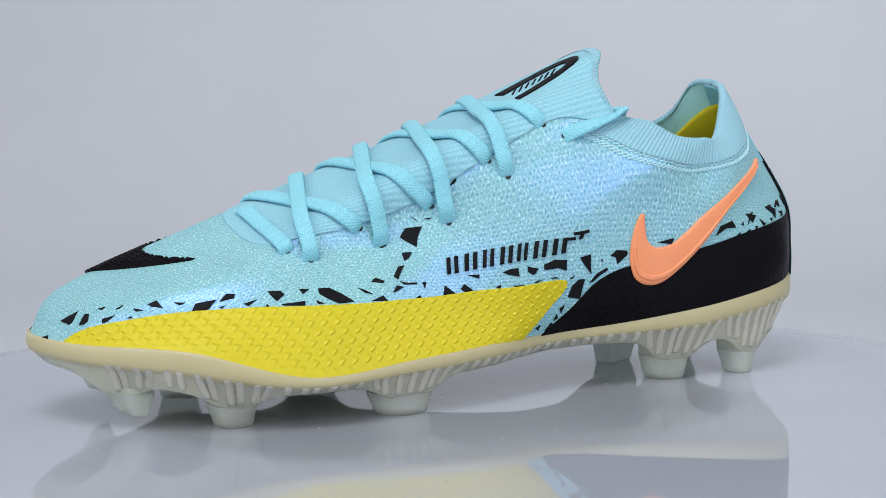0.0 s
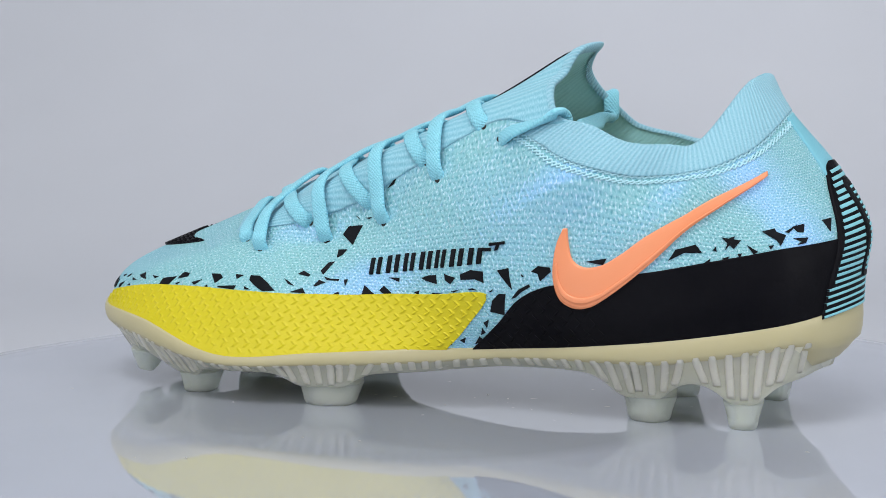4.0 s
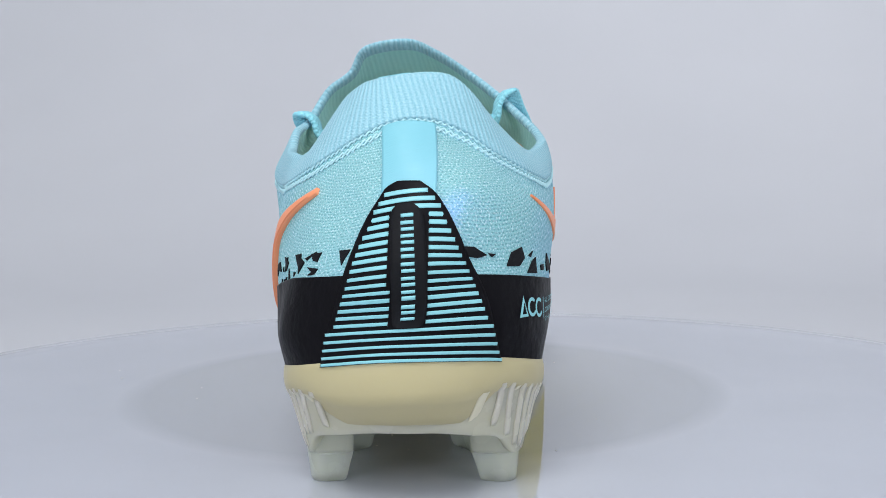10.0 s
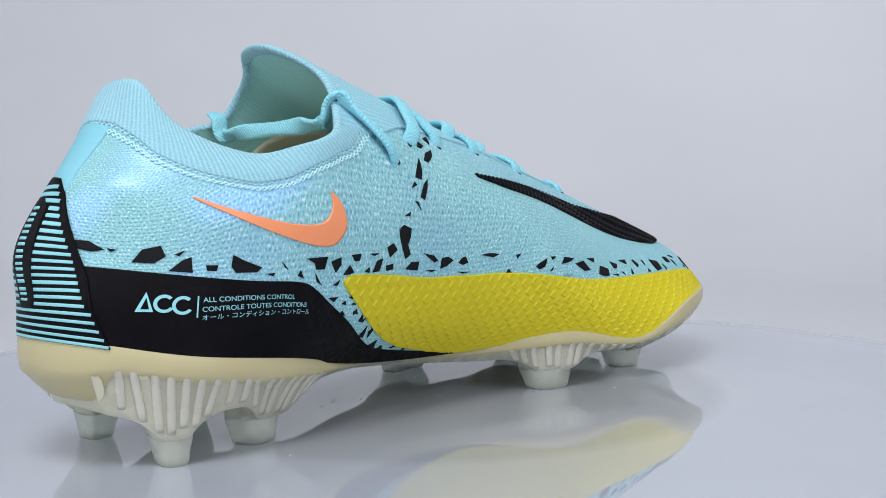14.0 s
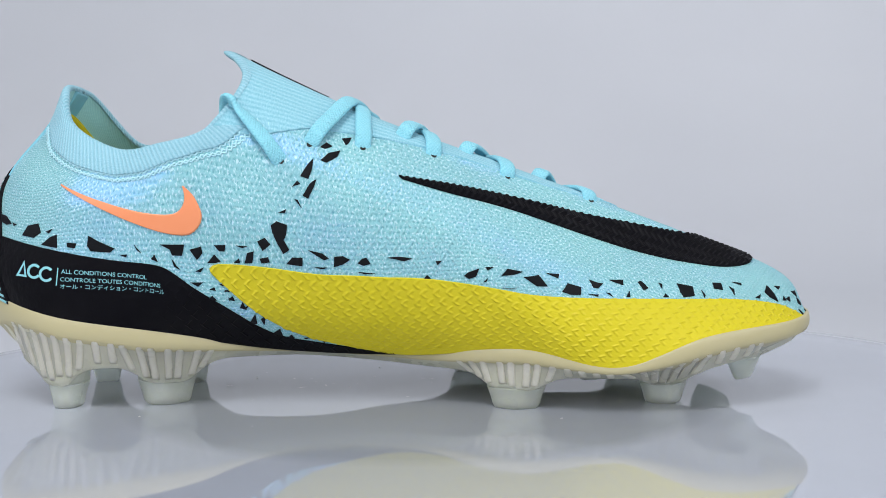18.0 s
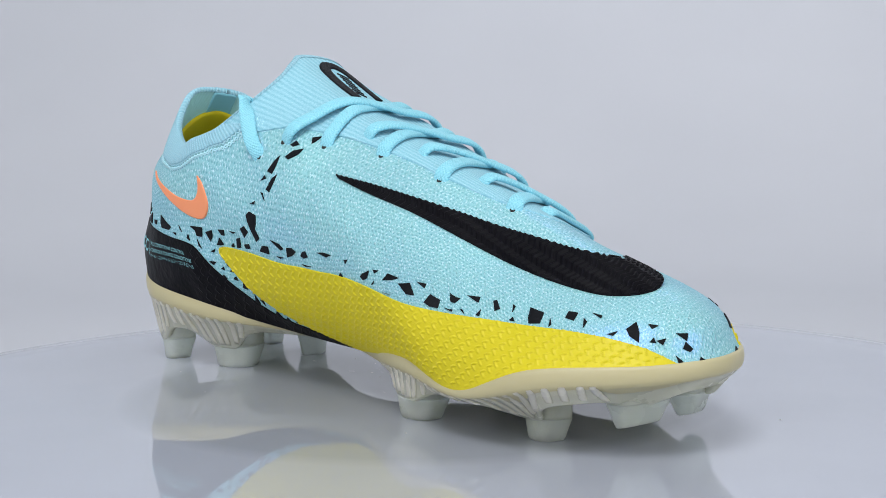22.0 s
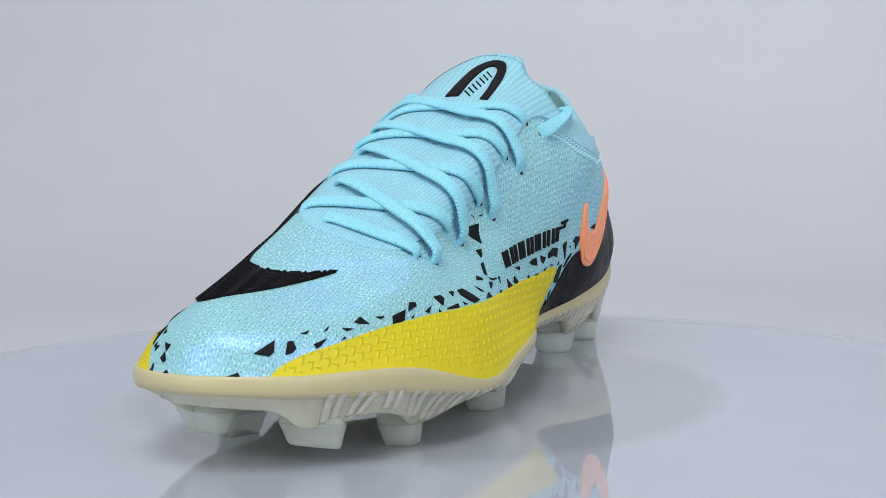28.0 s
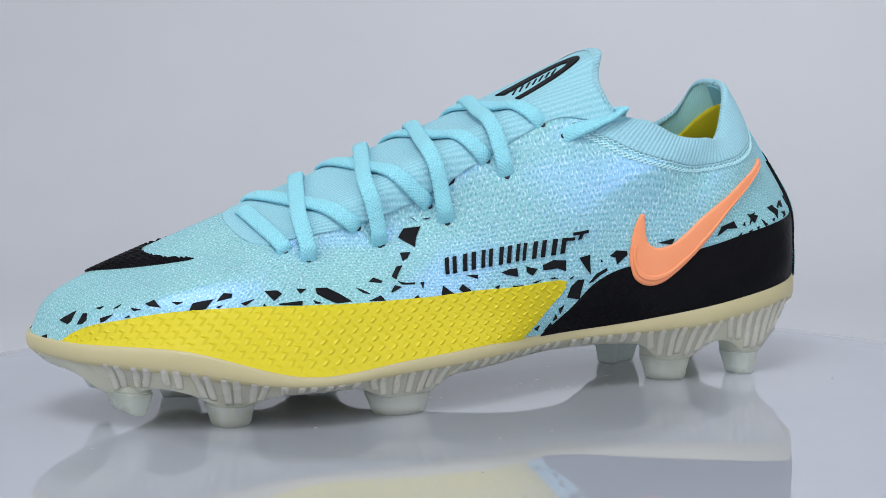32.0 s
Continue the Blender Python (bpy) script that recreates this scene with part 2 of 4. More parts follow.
def disc_mesh(cx, cy, prof, mat, n=160):
    a = np.arange(n) * 2 * math.pi / n
    v = [(cx + r * math.cos(t), cy + r * math.sin(t), z) for r, z in prof for t in a]
    f = [tuple(q) for q in grid_faces(len(prof), n, True)]
    v.append((cx, cy, prof[-1][1]))
    last = (len(prof) - 1) * n
    f += [(last + i, last + (i + 1) % n, len(v) - 1) for i in range(n)]
    return mesh_of("disc", v, f, mat)


platform = tagged(new("display_platform"), "round glossy pale grey acrylic display turntable", "turntable")
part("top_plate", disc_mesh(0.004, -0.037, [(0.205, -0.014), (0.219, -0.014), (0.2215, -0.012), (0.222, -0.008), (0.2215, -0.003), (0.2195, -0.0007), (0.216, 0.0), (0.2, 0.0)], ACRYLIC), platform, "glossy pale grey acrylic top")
part("base", disc_mesh(0.004, -0.037, [(0.17, -0.045), (0.175, -0.045), (0.177, -0.04), (0.177, -0.02), (0.172, -0.014), (0.1, -0.014)], WALL), platform, "matt grey drum base")

# ---- the boot's skin: six loops from the sole edge up to the collar rim, in mm (x to the toe, y to its left) ----
LOOP_A = [(131, -2, 27.5), (118, 22.8, 26.8), (87, 41.6, 25), (52, 49, 16), (17, 44, 18), (-13, 37, 20), (-40, 27, 21), (-72, 30, 24), (-104, 29.5, 28), (-133, 20.6, 33), (-147, -3, 37), (-139, -25, 36), (-116, -39, 31), (-82, -37, 26), (-44, -23.5, 18.5), (-3, -25, 17), (35, -37, 20), (66, -43, 15), (94, -41, 24), (123, -25.5, 26.8)]
LOOP_B = [(122, -4, 41.2), (104, 24.5, 40), (73, 34, 43), (39, 39.5, 37), (7, 36, 35), (-20, 34, 31), (-47, 32, 31), (-76, 34, 33), (-106, 31, 37), (-133, 22, 43), (-147, -5, 47), (-139, -27, 47), (-115, -40, 43), (-83, -42, 39), (-50, -35, 33), (-14, -33, 29), (18, -38, 34), (49, -42, 30), (79, -37, 34), (107, -26, 38)]
LOOP_C = [(86, -7, 56.5), (69, 16, 54), (46, 25, 57), (19, 26, 55), (-8, 31, 54), (-32, 35, 46), (-56, 35, 45), (-81, 35, 46), (-107, 30, 48), (-132, 20, 55), (-148, -6, 61), (-136, -25, 60), (-114, -39, 57), (-85, -43, 53), (-57, -40, 48), (-28, -38, 45), (-1, -39, 52), (26, -39, 50), (51, -33, 51), (73, -21, 51.8)]
LOOP_D = [(31, -8, 77.5), (21, 11, 77), (8, 23, 79), (-9, 26, 76), (-28, 31, 74), (-47, 36, 64), (-66, 36, 63), (-87, 34, 62), (-108, 29, 64), (-126, 17, 71), (-138, -6, 78), (-132, -25, 77), (-112, -39, 71), (-88, -44, 67), (-66, -44, 65), (-43, -42, 64), (-24, -39, 71), (-5, -36, 71), (12, -29, 74), (25, -19, 76.5)]
LOOP_E = [(-21, -5, 97), (-25, 9, 96), (-28, 19, 96), (-36, 25, 92), (-47, 29, 87), (-61, 35, 80), (-76, 36, 78), (-92, 31, 75), (-108, 27, 77), (-120, 15, 85), (-126, -4, 94), (-122, -22, 89), (-110, -35, 82), (-91, -41.5, 79), (-74, -44, 79), (-57, -41, 79), (-45, -37, 86), (-33, -31, 90), (-25, -23, 93), (-21, -15, 97)]
LOOP_F = [(-65, -2, 118), (-63, 11, 116), (-60, 16, 109), (-58, 23, 104), (-62, 28.5, 95), (-73, 30.5, 92), (-84, 30, 87), (-96, 28, 86), (-104, 21, 87), (-114, 9, 102), (-117, -1, 106), (-117, -17.5, 106), (-111, -28, 94), (-94, -36, 86), (-79, -41, 88), (-67, -40, 91), (-62, -35, 96), (-57, -26, 104), (-56, -18, 110), (-60, -10, 115)]
LOOPS = np.array([LOOP_A, LOOP_B, LOOP_C, LOOP_D, LOOP_E, LOOP_F], float) / 1000
NCOL, NROW = 20, 6


def cr_weights(u):
    return np.stack([-0.5 * u + u**2 - 0.5 * u**3, 1 - 2.5 * u**2 + 1.5 * u**3, 0.5 * u + 2 * u**2 - 1.5 * u**3, -0.5 * u**2 + 0.5 * u**3], -1)


EXT = np.concatenate([2 * LOOPS[:1] - LOOPS[1:2], LOOPS, 2 * LOOPS[-1:] - LOOPS[-2:-1]])


def skin(s, v):
    """The place on the skin at s round the boot (0 toe, 10 heel) and v up it (0 sole edge, 5 rim)."""
    s, v = np.asarray(s, float), np.asarray(v, float)
    i, j = np.floor(s).astype(int), np.clip(np.floor(v).astype(int), 0, NROW - 2)
    ws, wv = cr_weights(s - i), cr_weights(v - j)
    out = 0
    for a in range(4):
        for b in range(4):
            out = out + (wv[..., a] * ws[..., b])[..., None] * EXT[np.clip(j + a, 0, NROW + 1), (i - 1 + b) % NCOL]
    return out


def skin_normal(s, v):
    e = 0.02
    v = np.clip(v, e, 5 - e)
    n = np.cross(skin(s + e, v) - skin(s - e, v), skin(s, v + e) - skin(s, v - e))
    return n / (np.linalg.norm(n, axis=-1, keepdims=True) + 1e-12)


_ss, _vv = np.meshgrid(np.linspace(0, 20, 401), np.linspace(0, 5, 101))
_P = skin(_ss, _vv)
SIGN = 1.0 if (skin_normal(np.array([5.0]), np.array([2.0]))[0] @ np.array([0, 1, 0])) > 0 else -1.0
_du = np.concatenate([np.zeros((101, 1)), np.cumsum(np.linalg.norm(np.diff(_P, axis=1), axis=-1), 1)], 1)
_U = np.where(_ss <= 10, _du, _du - _du[:, -1:])
_V = np.concatenate([np.zeros((1, 401)), np.cumsum(np.linalg.norm(np.diff(_P, axis=0), axis=-1), 0)], 0)


def skin_uv(s, v):
    """Metres along the boot and up it."""
    a, b = np.mod(s, 20) * 20, np.clip(v, 0, 5) * 20
    i, j = np.clip(a.astype(int), 0, 399), np.clip(b.astype(int), 0, 99)
    f, g = a - i, b - j
    along = _du if np.min(s) > 1.5 and np.max(s) < 18.5 else _U
    i2 = np.where((i == 199) & (along is _U), 199, i + 1)
    return np.stack([(T[j, i] * (1 - f) + T[j, i2] * f) * (1 - g) + (T[j + 1, i] * (1 - f) + T[j + 1, i2] * f) * g for T in (along, _V)], -1)


def knit_uv(P):
    """Metres along the foot and round its girth, for the knit's grain."""
    x, y, z = P[..., 0], P[..., 1] + 0.004, P[..., 2]
    u, w = x + 10 * np.maximum(x - 0.085, 0) ** 2, 0.045 * np.arctan2(y, z - np.interp(x, [0.05, 0.13], [0.02, -0.012]))
    x0, r = -0.108, 0.036
    m = x < x0
    a = np.abs(np.arctan2(y, x0 - x))
    u = np.where(m, x0 - (math.pi / 2 - a) * r, u)
    k = np.clip((-0.088 - x) / 0.035, 0, 1)
    k = k * k * (3 - 2 * k)
    w = w * (1 - k) + k * np.sign(y) * (0.058 - z + np.sqrt(np.minimum(x - x0, 0) ** 2 + y * y + 0.00005))
    return np.stack([u + 0.5, w + 0.5], -1)


def skin_at(s, v, h):
    return skin(s, v) + SIGN * skin_normal(s, v) * np.asarray(h)[..., None]


def spline(pts, n):
    """n points along a smooth line through pts, evenly by length."""
    p = np.array(pts, float)
    if len(p) == 2:
        return p[0] + (p[1] - p[0]) * np.linspace(0, 1, n)[:, None]
    e = np.concatenate([2 * p[:1] - p[1:2], p, 2 * p[-1:] - p[-2:-1]])
    u = np.linspace(0, len(p) - 1, max(200, 4 * n))
    i = np.clip(u.astype(int), 0, len(p) - 2)
    w = cr_weights(u - i)
    q = sum(w[:, k, None] * e[i + k] for k in range(4))
    d = np.concatenate([[0], np.cumsum(np.linalg.norm(np.diff(q, axis=0), axis=1))])
    t = np.linspace(0, d[-1], n)
    return np.stack([np.interp(t, d, q[:, k]) for k in range(q.shape[1])], 1)


def relief(uvm, pu, pv, width=0.13, joined=False):
    """Raised V marks: set apart in alternate rows, or joined into zigzags."""
    row = np.floor(uvm[..., 1] / pv)
    fu, fv = np.mod(uvm[..., 0] / pu + (0.0 if joined else 0.5 * np.mod(row, 2)), 1), np.mod(uvm[..., 1] / pv, 1)
    if joined:
        d = np.abs(np.mod(fu - 0.75 * np.abs(2 * fv - 1) + 0.5, 1) - 0.5)
        return np.clip(1.5 * (1 - d / 0.36), 0, 1)
    d = np.abs(fu - (0.30 + 0.36 * np.abs(2 * fv - 1)))
    edge = np.clip(np.minimum(fv, 1 - fv) / 0.12, 0, 1)
    return np.clip(1.5 * (1 - d / width), 0, 1) * edge


def sheet(name, low, high, nu, nv, h, mat, emboss=None, dome=0.0):
    """A skin laid on the boot between two lines of (s, v), with a rolled edge."""
    a, b = spline(low, nu), spline(high, nu)
    f = np.linspace(0, 1, nv)[:, None, None]
    g = a * (1 - f) + b * f
    g = np.concatenate([g[:1], g, g[-1:]], 0)
    g = np.concatenate([g[:, :1], g, g[:, -1:]], 1)
    s, v = g[..., 0], g[..., 1]
    hh = np.full(s.shape, h)
    uvm = skin_uv(s, v)
    if emboss:
        hh = hh + emboss[0] * np.clip((v - 0.04) / 0.14, 0, 1) * relief(knit_uv(skin(s, v)), emboss[1], emboss[2], joined=len(emboss) > 3)
    if dome:
        r = np.linspace(0, 1, hh.shape[0])[:, None]
        hh = hh + dome * np.sqrt(np.clip(1 - (2 * r - 1) ** 2, 0, 1))
    hh[0, :] = hh[-1, :] = hh[:, 0] = hh[:, -1] = -0.0004
    P = skin_at(s, v, hh)
    if mat is AQUA_TONGUE:
        uvm = knit_uv(P)[..., ::-1]
    if mat is AQUA_COLLAR:
        uvm[..., 0] = np.interp(np.mod(s, 20), _ss[0], _du[90])
    return mesh_of(name, P.reshape(-1, 3), grid_faces(*s.shape), mat, True, uvm.reshape(-1, 2))


# ---- the boot ----
boot = tagged(new("football_boot"), "aqua knit football boot with yellow toe panels and cream studded sole", "football boot")

SEAM = [(0.0, 4.42), (1.2, 4.38), (2.4, 4.30), (3.28, 4.22), (3.84, 4.25), (4.56, 4.27), (5.24, 4.2), (5.94, 4.08), (6.51, 4.08), (7.08, 4.17), (7.74, 4.2), (8.76, 4.02), (9.6, 4.03), (10.05, 4.06),
        (10.6, 4.18), (10.95, 4.16), (11.4, 4.02), (11.9, 3.98), (12.45, 3.89), (12.79, 3.84), (13.35, 4.0), (14.0, 4.32), (14.73, 4.58), (15.5, 4.53), (17.0, 4.5), (18.5, 4.46), (20.0, 4.42)]


def seam_v(s):
    p = np.array(SEAM)
    return np.interp(np.mod(s, 20), p[:, 0], p[:, 1])


def strip(name, ns, rows, mat):
    """A closed band round the boot; each row gives v and the height over the skin for every s."""
    s = np.arange(ns) * 20.0 / ns
    S = np.repeat(s[None], len(rows), 0)
    V = np.stack([np.broadcast_to(r(s)[0], s.shape) for r in rows])
    Hh = np.stack([np.broadcast_to(r(s)[1], s.shape) for r in rows])
    P = skin_at(S, V, Hh)
    uvm = knit_uv(P) if mat is AQUA else skin_uv(S, V)
    return mesh_of(name, P.reshape(-1, 3), grid_faces(len(rows), ns, True), mat, True, uvm.reshape(-1, 2))


def upper_rows(n):
    return [(lambda s, f=f: (4.96 * f, 0.0)) for f in np.linspace(-0.004, 1.0, n)]


part("knit_upper", strip("knit_upper", 480, upper_rows(110), AQUA), boot, "aqua knitted upper with a pearly sheen")
rim_rows = [(lambda s, a=a: (4.94 + 0.085 * math.sin(a), 0.0007 * math.cos(a) - 0.0006 * (1 - math.cos(a)))) for a in np.linspace(0, math.pi, 9)]
part("collar_rim", strip("collar_rim", 480, rim_rows, AQUA_COLLAR), boot, "rolled knit rim of the collar")
SEAM_RUN = [(s, float(seam_v(s))) for s in np.linspace(3.6, 16.2, 64)]
part("sock_collar", sheet("sock_collar", SEAM_RUN, [(4.5 + (15.5 - 4.5) * i / 63, 4.97) for i in range(64)], 300, 26, 0.0005, AQUA_COLLAR, None, 0.0006), boot, "ribbed pale aqua sock collar")
part("tongue", sheet("tongue", [(1.6, 1.95), (2.3, 2.15), (2.75, 2.55), (2.9, 3.1), (2.95, 3.7), (3.1, 4.15), (3.8, 4.5), (4.6, 4.97)], [(0.15, 2.35), (-0.3, 2.6), (-0.75, 3.0), (-1.2, 3.35), (-1.9, 3.75), (-2.8, 4.05), (-3.9, 4.3), (-4.5, 4.97)], 220, 60, 0.0005, AQUA_TONGUE), boot, "ribbed pale aqua knit tongue")
lining_rows = [(lambda s, f=f: (5.0 * f + 0.6 * (1 - f), -0.0013 - 0.0007 * min(1, (1 - f) * 8))) for f in np.linspace(1.0, 0.0, 40)]
part("lining", strip("lining", 240, lining_rows, LINING), boot, "pale aqua knitted inner lining")

# yellow toe panels, black heel counter
part("toe_panel", sheet("toe_panel_side", [(0.74, -0.02), (1.6, -0.02), (3.0, -0.02), (4.2, -0.02), (5.0, -0.02), (5.40, -0.02), (5.44, 0.15), (5.49, 0.5), (5.52, 0.9), (5.55, 1.3), (5.55, 1.52)], [(0.76, 0.02), (0.83, 0.27), (1.02, 0.50), (1.4, 0.62), (1.99, 0.68), (2.46, 0.84), (2.91, 0.99), (3.43, 1.06), (3.99, 1.13), (4.55, 1.36), (5.14, 1.63), (5.38, 1.69), (5.50, 1.66)], 520, 110, 0.0004, YELLOW, (0.00042, 0.0042, 0.0028)), boot, "bright yellow embossed skin panel")
part("toe_panel", sheet("toe_panel_arch", [(19.38, -0.02), (18.4, -0.02), (17.0, -0.02), (15.6, -0.02), (14.95, -0.02), (14.71, 0.11), (14.51, 0.25), (14.31, 0.40), (14.12, 0.64), (13.95, 1.0), (13.79, 1.49), (13.70, 1.76), (13.70, 1.88)], [(19.37, 0.02), (19.12, 0.48), (18.73, 0.84), (18.26, 1.06), (17.76, 1.24), (17.28, 1.38), (16.75, 1.47), (16.12, 1.50), (15.64, 1.68), (15.16, 1.95), (14.57, 2.08), (14.1, 2.06), (13.85, 2.02), (13.75, 1.96)], 520, 110, 0.0004, YELLOW, (0.00042, 0.0042, 0.0028)), boot, "bright yellow embossed skin panel")
part("heel_counter", sheet("heel_counter", [(5.72, -0.02), (7.0, -0.02), (8.6, -0.02), (10.0, -0.02), (11.4, -0.02), (13.0, -0.02), (14.9, -0.02)], [(5.74, 0.1), (5.87, 0.97), (5.95, 1.55), (6.2, 1.85), (6.6, 1.93), (7.37, 2.12), (8.03, 2.22), (8.71, 2.12), (9.4, 1.95), (10.2, 1.8), (10.95, 1.78), (11.88, 1.75), (12.6, 1.72), (13.06, 1.75), (13.24, 1.66), (13.43, 1.36), (13.69, 0.97), (13.88, 0.60), (14.06, 0.36), (14.34, 0.26), (14.6, 0.16), (14.9, 0.03)], 560, 70, 0.0004, BLACK), boot, "satin black heel counter skin")

# tick shaped emblems, drawn as plain shapes
part("emblem", sheet("toe_emblem", [(17.40, 3.15), (17.74, 2.86), (18.18, 2.58), (18.52, 2.28), (18.80, 1.98), (19.08, 1.66), (19.31, 1.42), (19.56, 1.33), (19.81, 1.33), (20.08, 1.39), (20.33, 1.48), (20.54, 1.6), (20.82, 1.79)], [(17.42, 3.2), (17.98, 2.95), (18.45, 2.74), (19.0, 2.5), (19.43, 2.25), (19.72, 2.0), (19.96, 1.85), (20.24, 1.77), (20.54, 1.76), (20.83, 1.82)], 420, 60, 0.0004, BLACK, (0.00055, 0.0022, 0.0042, 1)), boot, "large black embossed tick emblem across the toe")
part("emblem", sheet("side_emblem", [(6.08, 2.89), (6.1, 2.62), (6.2, 2.24), (6.33, 1.9), (6.51, 1.56), (6.71, 1.38), (6.89, 1.4), (7.08, 1.68), (7.39, 2.26), (7.76, 2.85), (8.25, 3.20), (8.96, 3.39)], [(6.13, 2.9), (6.26, 2.64), (6.41, 2.38), (6.61, 2.25), (6.83, 2.29), (7.03, 2.5), (7.26, 2.80), (7.65, 3.14), (8.14, 3.43), (8.98, 3.49)], 160, 16, 0.0009, ORANGE, None, 0.0004), boot, "raised orange tick emblem")
TICK_LOW, TICK_HIGH = [(6.2, 2.24), (6.33, 1.9), (6.51, 1.56), (6.71, 1.38), (6.89, 1.4), (7.08, 1.68), (7.39, 2.26), (7.76, 2.85), (8.25, 3.20), (8.85, 3.37)], [(6.3, 2.56), (6.41, 2.38), (6.56, 2.27), (6.75, 2.27), (6.97, 2.42), (7.15, 2.66), (7.45, 2.98), (7.85, 3.28), (8.3, 3.44), (8.85, 3.46)]
part("emblem_ridge", sheet("emblem_ridge", [tuple(np.array(a) * 0.86 + np.array(c) * 0.14) for a, c in zip(TICK_LOW, TICK_HIGH)], [tuple(np.array(a) * 0.72 + np.array(c) * 0.28) for a, c in zip(TICK_LOW, TICK_HIGH)], 120, 6, 0.00135, ORANGE, None, 0.0003), boot)
part("emblem", sheet("arch_emblem", [(11.92, 3.27), (12.34, 3.03), (12.85, 2.73), (13.26, 2.56), (13.55, 2.54), (13.73, 2.62), (13.93, 2.85), (14.03, 3.09), (14.06, 3.42), (14.0, 3.63)], [(11.93, 3.30), (12.5, 3.11), (12.96, 2.98), (13.3, 2.95), (13.55, 2.98), (13.72, 3.09), (13.86, 3.28), (13.94, 3.47), (13.98, 3.64)], 120, 14, 0.0005, ORANGE), boot, "small flat orange tick emblem")

# heel tape, striped heel patch
part("heel_tape", sheet("heel_tape", [(9.77, 2.9), (10.08, 2.9), (10.40, 2.9)], [(9.80, 4.0), (10.15, 4.04), (10.52, 4.10)], 24, 40, 0.0006, AQUA_TAPE), boot, "smooth glossy aqua heel tape")
patch = part("heel_patch", sheet("heel_patch", [(9.30, -0.02), (9.42, 1.07), (9.49, 1.89), (9.57, 2.38), (9.66, 2.7), (9.77, 2.93), (9.84, 3.05), (9.96, 3.11)], [(11.24, -0.02), (11.03, 0.85), (10.93, 1.61), (10.75, 2.18), (10.62, 2.48), (10.50, 2.72), (10.38, 2.92), (10.22, 3.08)], 90, 40, 0.0011, BLACK), boot, "black striped heel patch")


def bar(name, corners, h, mat, parent, nu=10, nv=4, label=""):
    """A thin raised bar between four corners a, b, c, d of (s, v)."""
    a, b, c, d = corners
    return part(name, sheet(name, [a, b], [d, c], nu, nv, h, mat), parent, label)


STRIPE_V = [0.03, 0.20, 0.40, 0.60, 0.79, 0.96, 1.13, 1.28, 1.43, 1.57, 1.70, 1.83, 1.96, 2.08, 2.19, 2.30, 2.41, 2.52, 2.62, 2.73, 2.83, 2.94]


def patch_sides(v):
    l = np.interp(v, [0.05, 0.47, 0.86, 1.37, 1.81, 2.07, 2.39, 2.6, 2.79, 2.98], [9.40, 9.43, 9.46, 9.50, 9.54, 9.57, 9.63, 9.70, 9.77, 9.85])
    r = np.interp(v, [0, 0.28, 0.65, 1.17, 1.49, 1.92, 2.27, 2.48, 2.69, 2.94], [11.15, 11.07, 10.98, 10.88, 10.83, 10.75, 10.62, 10.53, 10.44, 10.29])
    return l, r


for i, v0 in enumerate(STRIPE_V):
    l, r = patch_sides(v0)
    dv = 0.028 if i > 8 else 0.036
    runs = [(l, 9.885 + 0.03 * (v0 < 1.6)), (10.30, r)] if 0.9 < v0 < 2.72 else [(l, r)]
    for a, b in runs:
        if b - a > 0.03:
            part("stripe", sheet("stripe", [(a, v0), (a + 0.008, v0 - 0.8 * dv), (a + 0.02, v0 - dv), (b - 0.02, v0 - dv), (b - 0.008, v0 - 0.8 * dv), (b, v0)], [(a, v0), (a + 0.008, v0 + 0.8 * dv), (a + 0.02, v0 + dv), (b - 0.02, v0 + dv), (b - 0.008, v0 + 0.8 * dv), (b, v0)], 40, 5, 0.0013, AQUA_PRINT), patch)
cap = part("badge", sheet("badge", [(10.02, 0.84), (9.97, 0.93), (9.95, 1.2), (9.92, 1.9), (9.895, 2.5), (9.91, 2.7), (9.98, 2.79)], [(10.2, 0.84), (10.26, 0.93), (10.28, 1.2), (10.28, 1.86), (10.25, 2.5), (10.22, 2.66), (10.13, 2.77)], 60, 10, 0.0015, BLACK_PRINT), patch, "black rounded badge")
LETTER_V = [2.63, 2.45, 2.28, 2.10, 1.90, 1.70, 1.49, 1.22, 0.98]
for i in range(8):
    hi, lo = LETTER_V[i], LETTER_V[i + 1]
    lo += 0.045
    c = 10.005 + 0.005 * i
    w = (hi - lo) * 0.3
    bar("letter_bar", [(c, lo), (c + 0.13, lo), (c + 0.13, lo + w), (c, lo + w)], 0.0018, AQUA_PRINT, cap, 6, 3)
    bar("letter_bar", [(c, hi - w), (c + 0.13, hi - w), (c + 0.13, hi), (c, hi)], 0.0018, AQUA_PRINT, cap, 6, 3)

# dark shards printed round the foot, each a thin piece of its own
def shard(*pts):
    p = np.array(pts)
    c = p.mean(0)
    ring = [q for a, b in zip(p, np.roll(p, -1, 0)) for q in (a, (a + b) / 2)]
    g = np.array([ring, ring, [c + (q - c) * 0.5 for q in ring], [c + (q - c) * 0.05 for q in ring]])
    h = np.array([-0.0003, 0.0003, 0.00036, 0.00036])[:, None] * np.ones(len(ring))
    P = skin_at(g[..., 0], g[..., 1], h)
    n = len(ring)
    f = [tuple(q) for q in grid_faces(4, n, True)] + [tuple(range(3 * n, 4 * n))]
    part("shard", mesh_of("shard", P.reshape(-1, 3), f, BLACK_PRINT, False, skin_uv(g[..., 0], g[..., 1]).reshape(-1, 2)), boot)


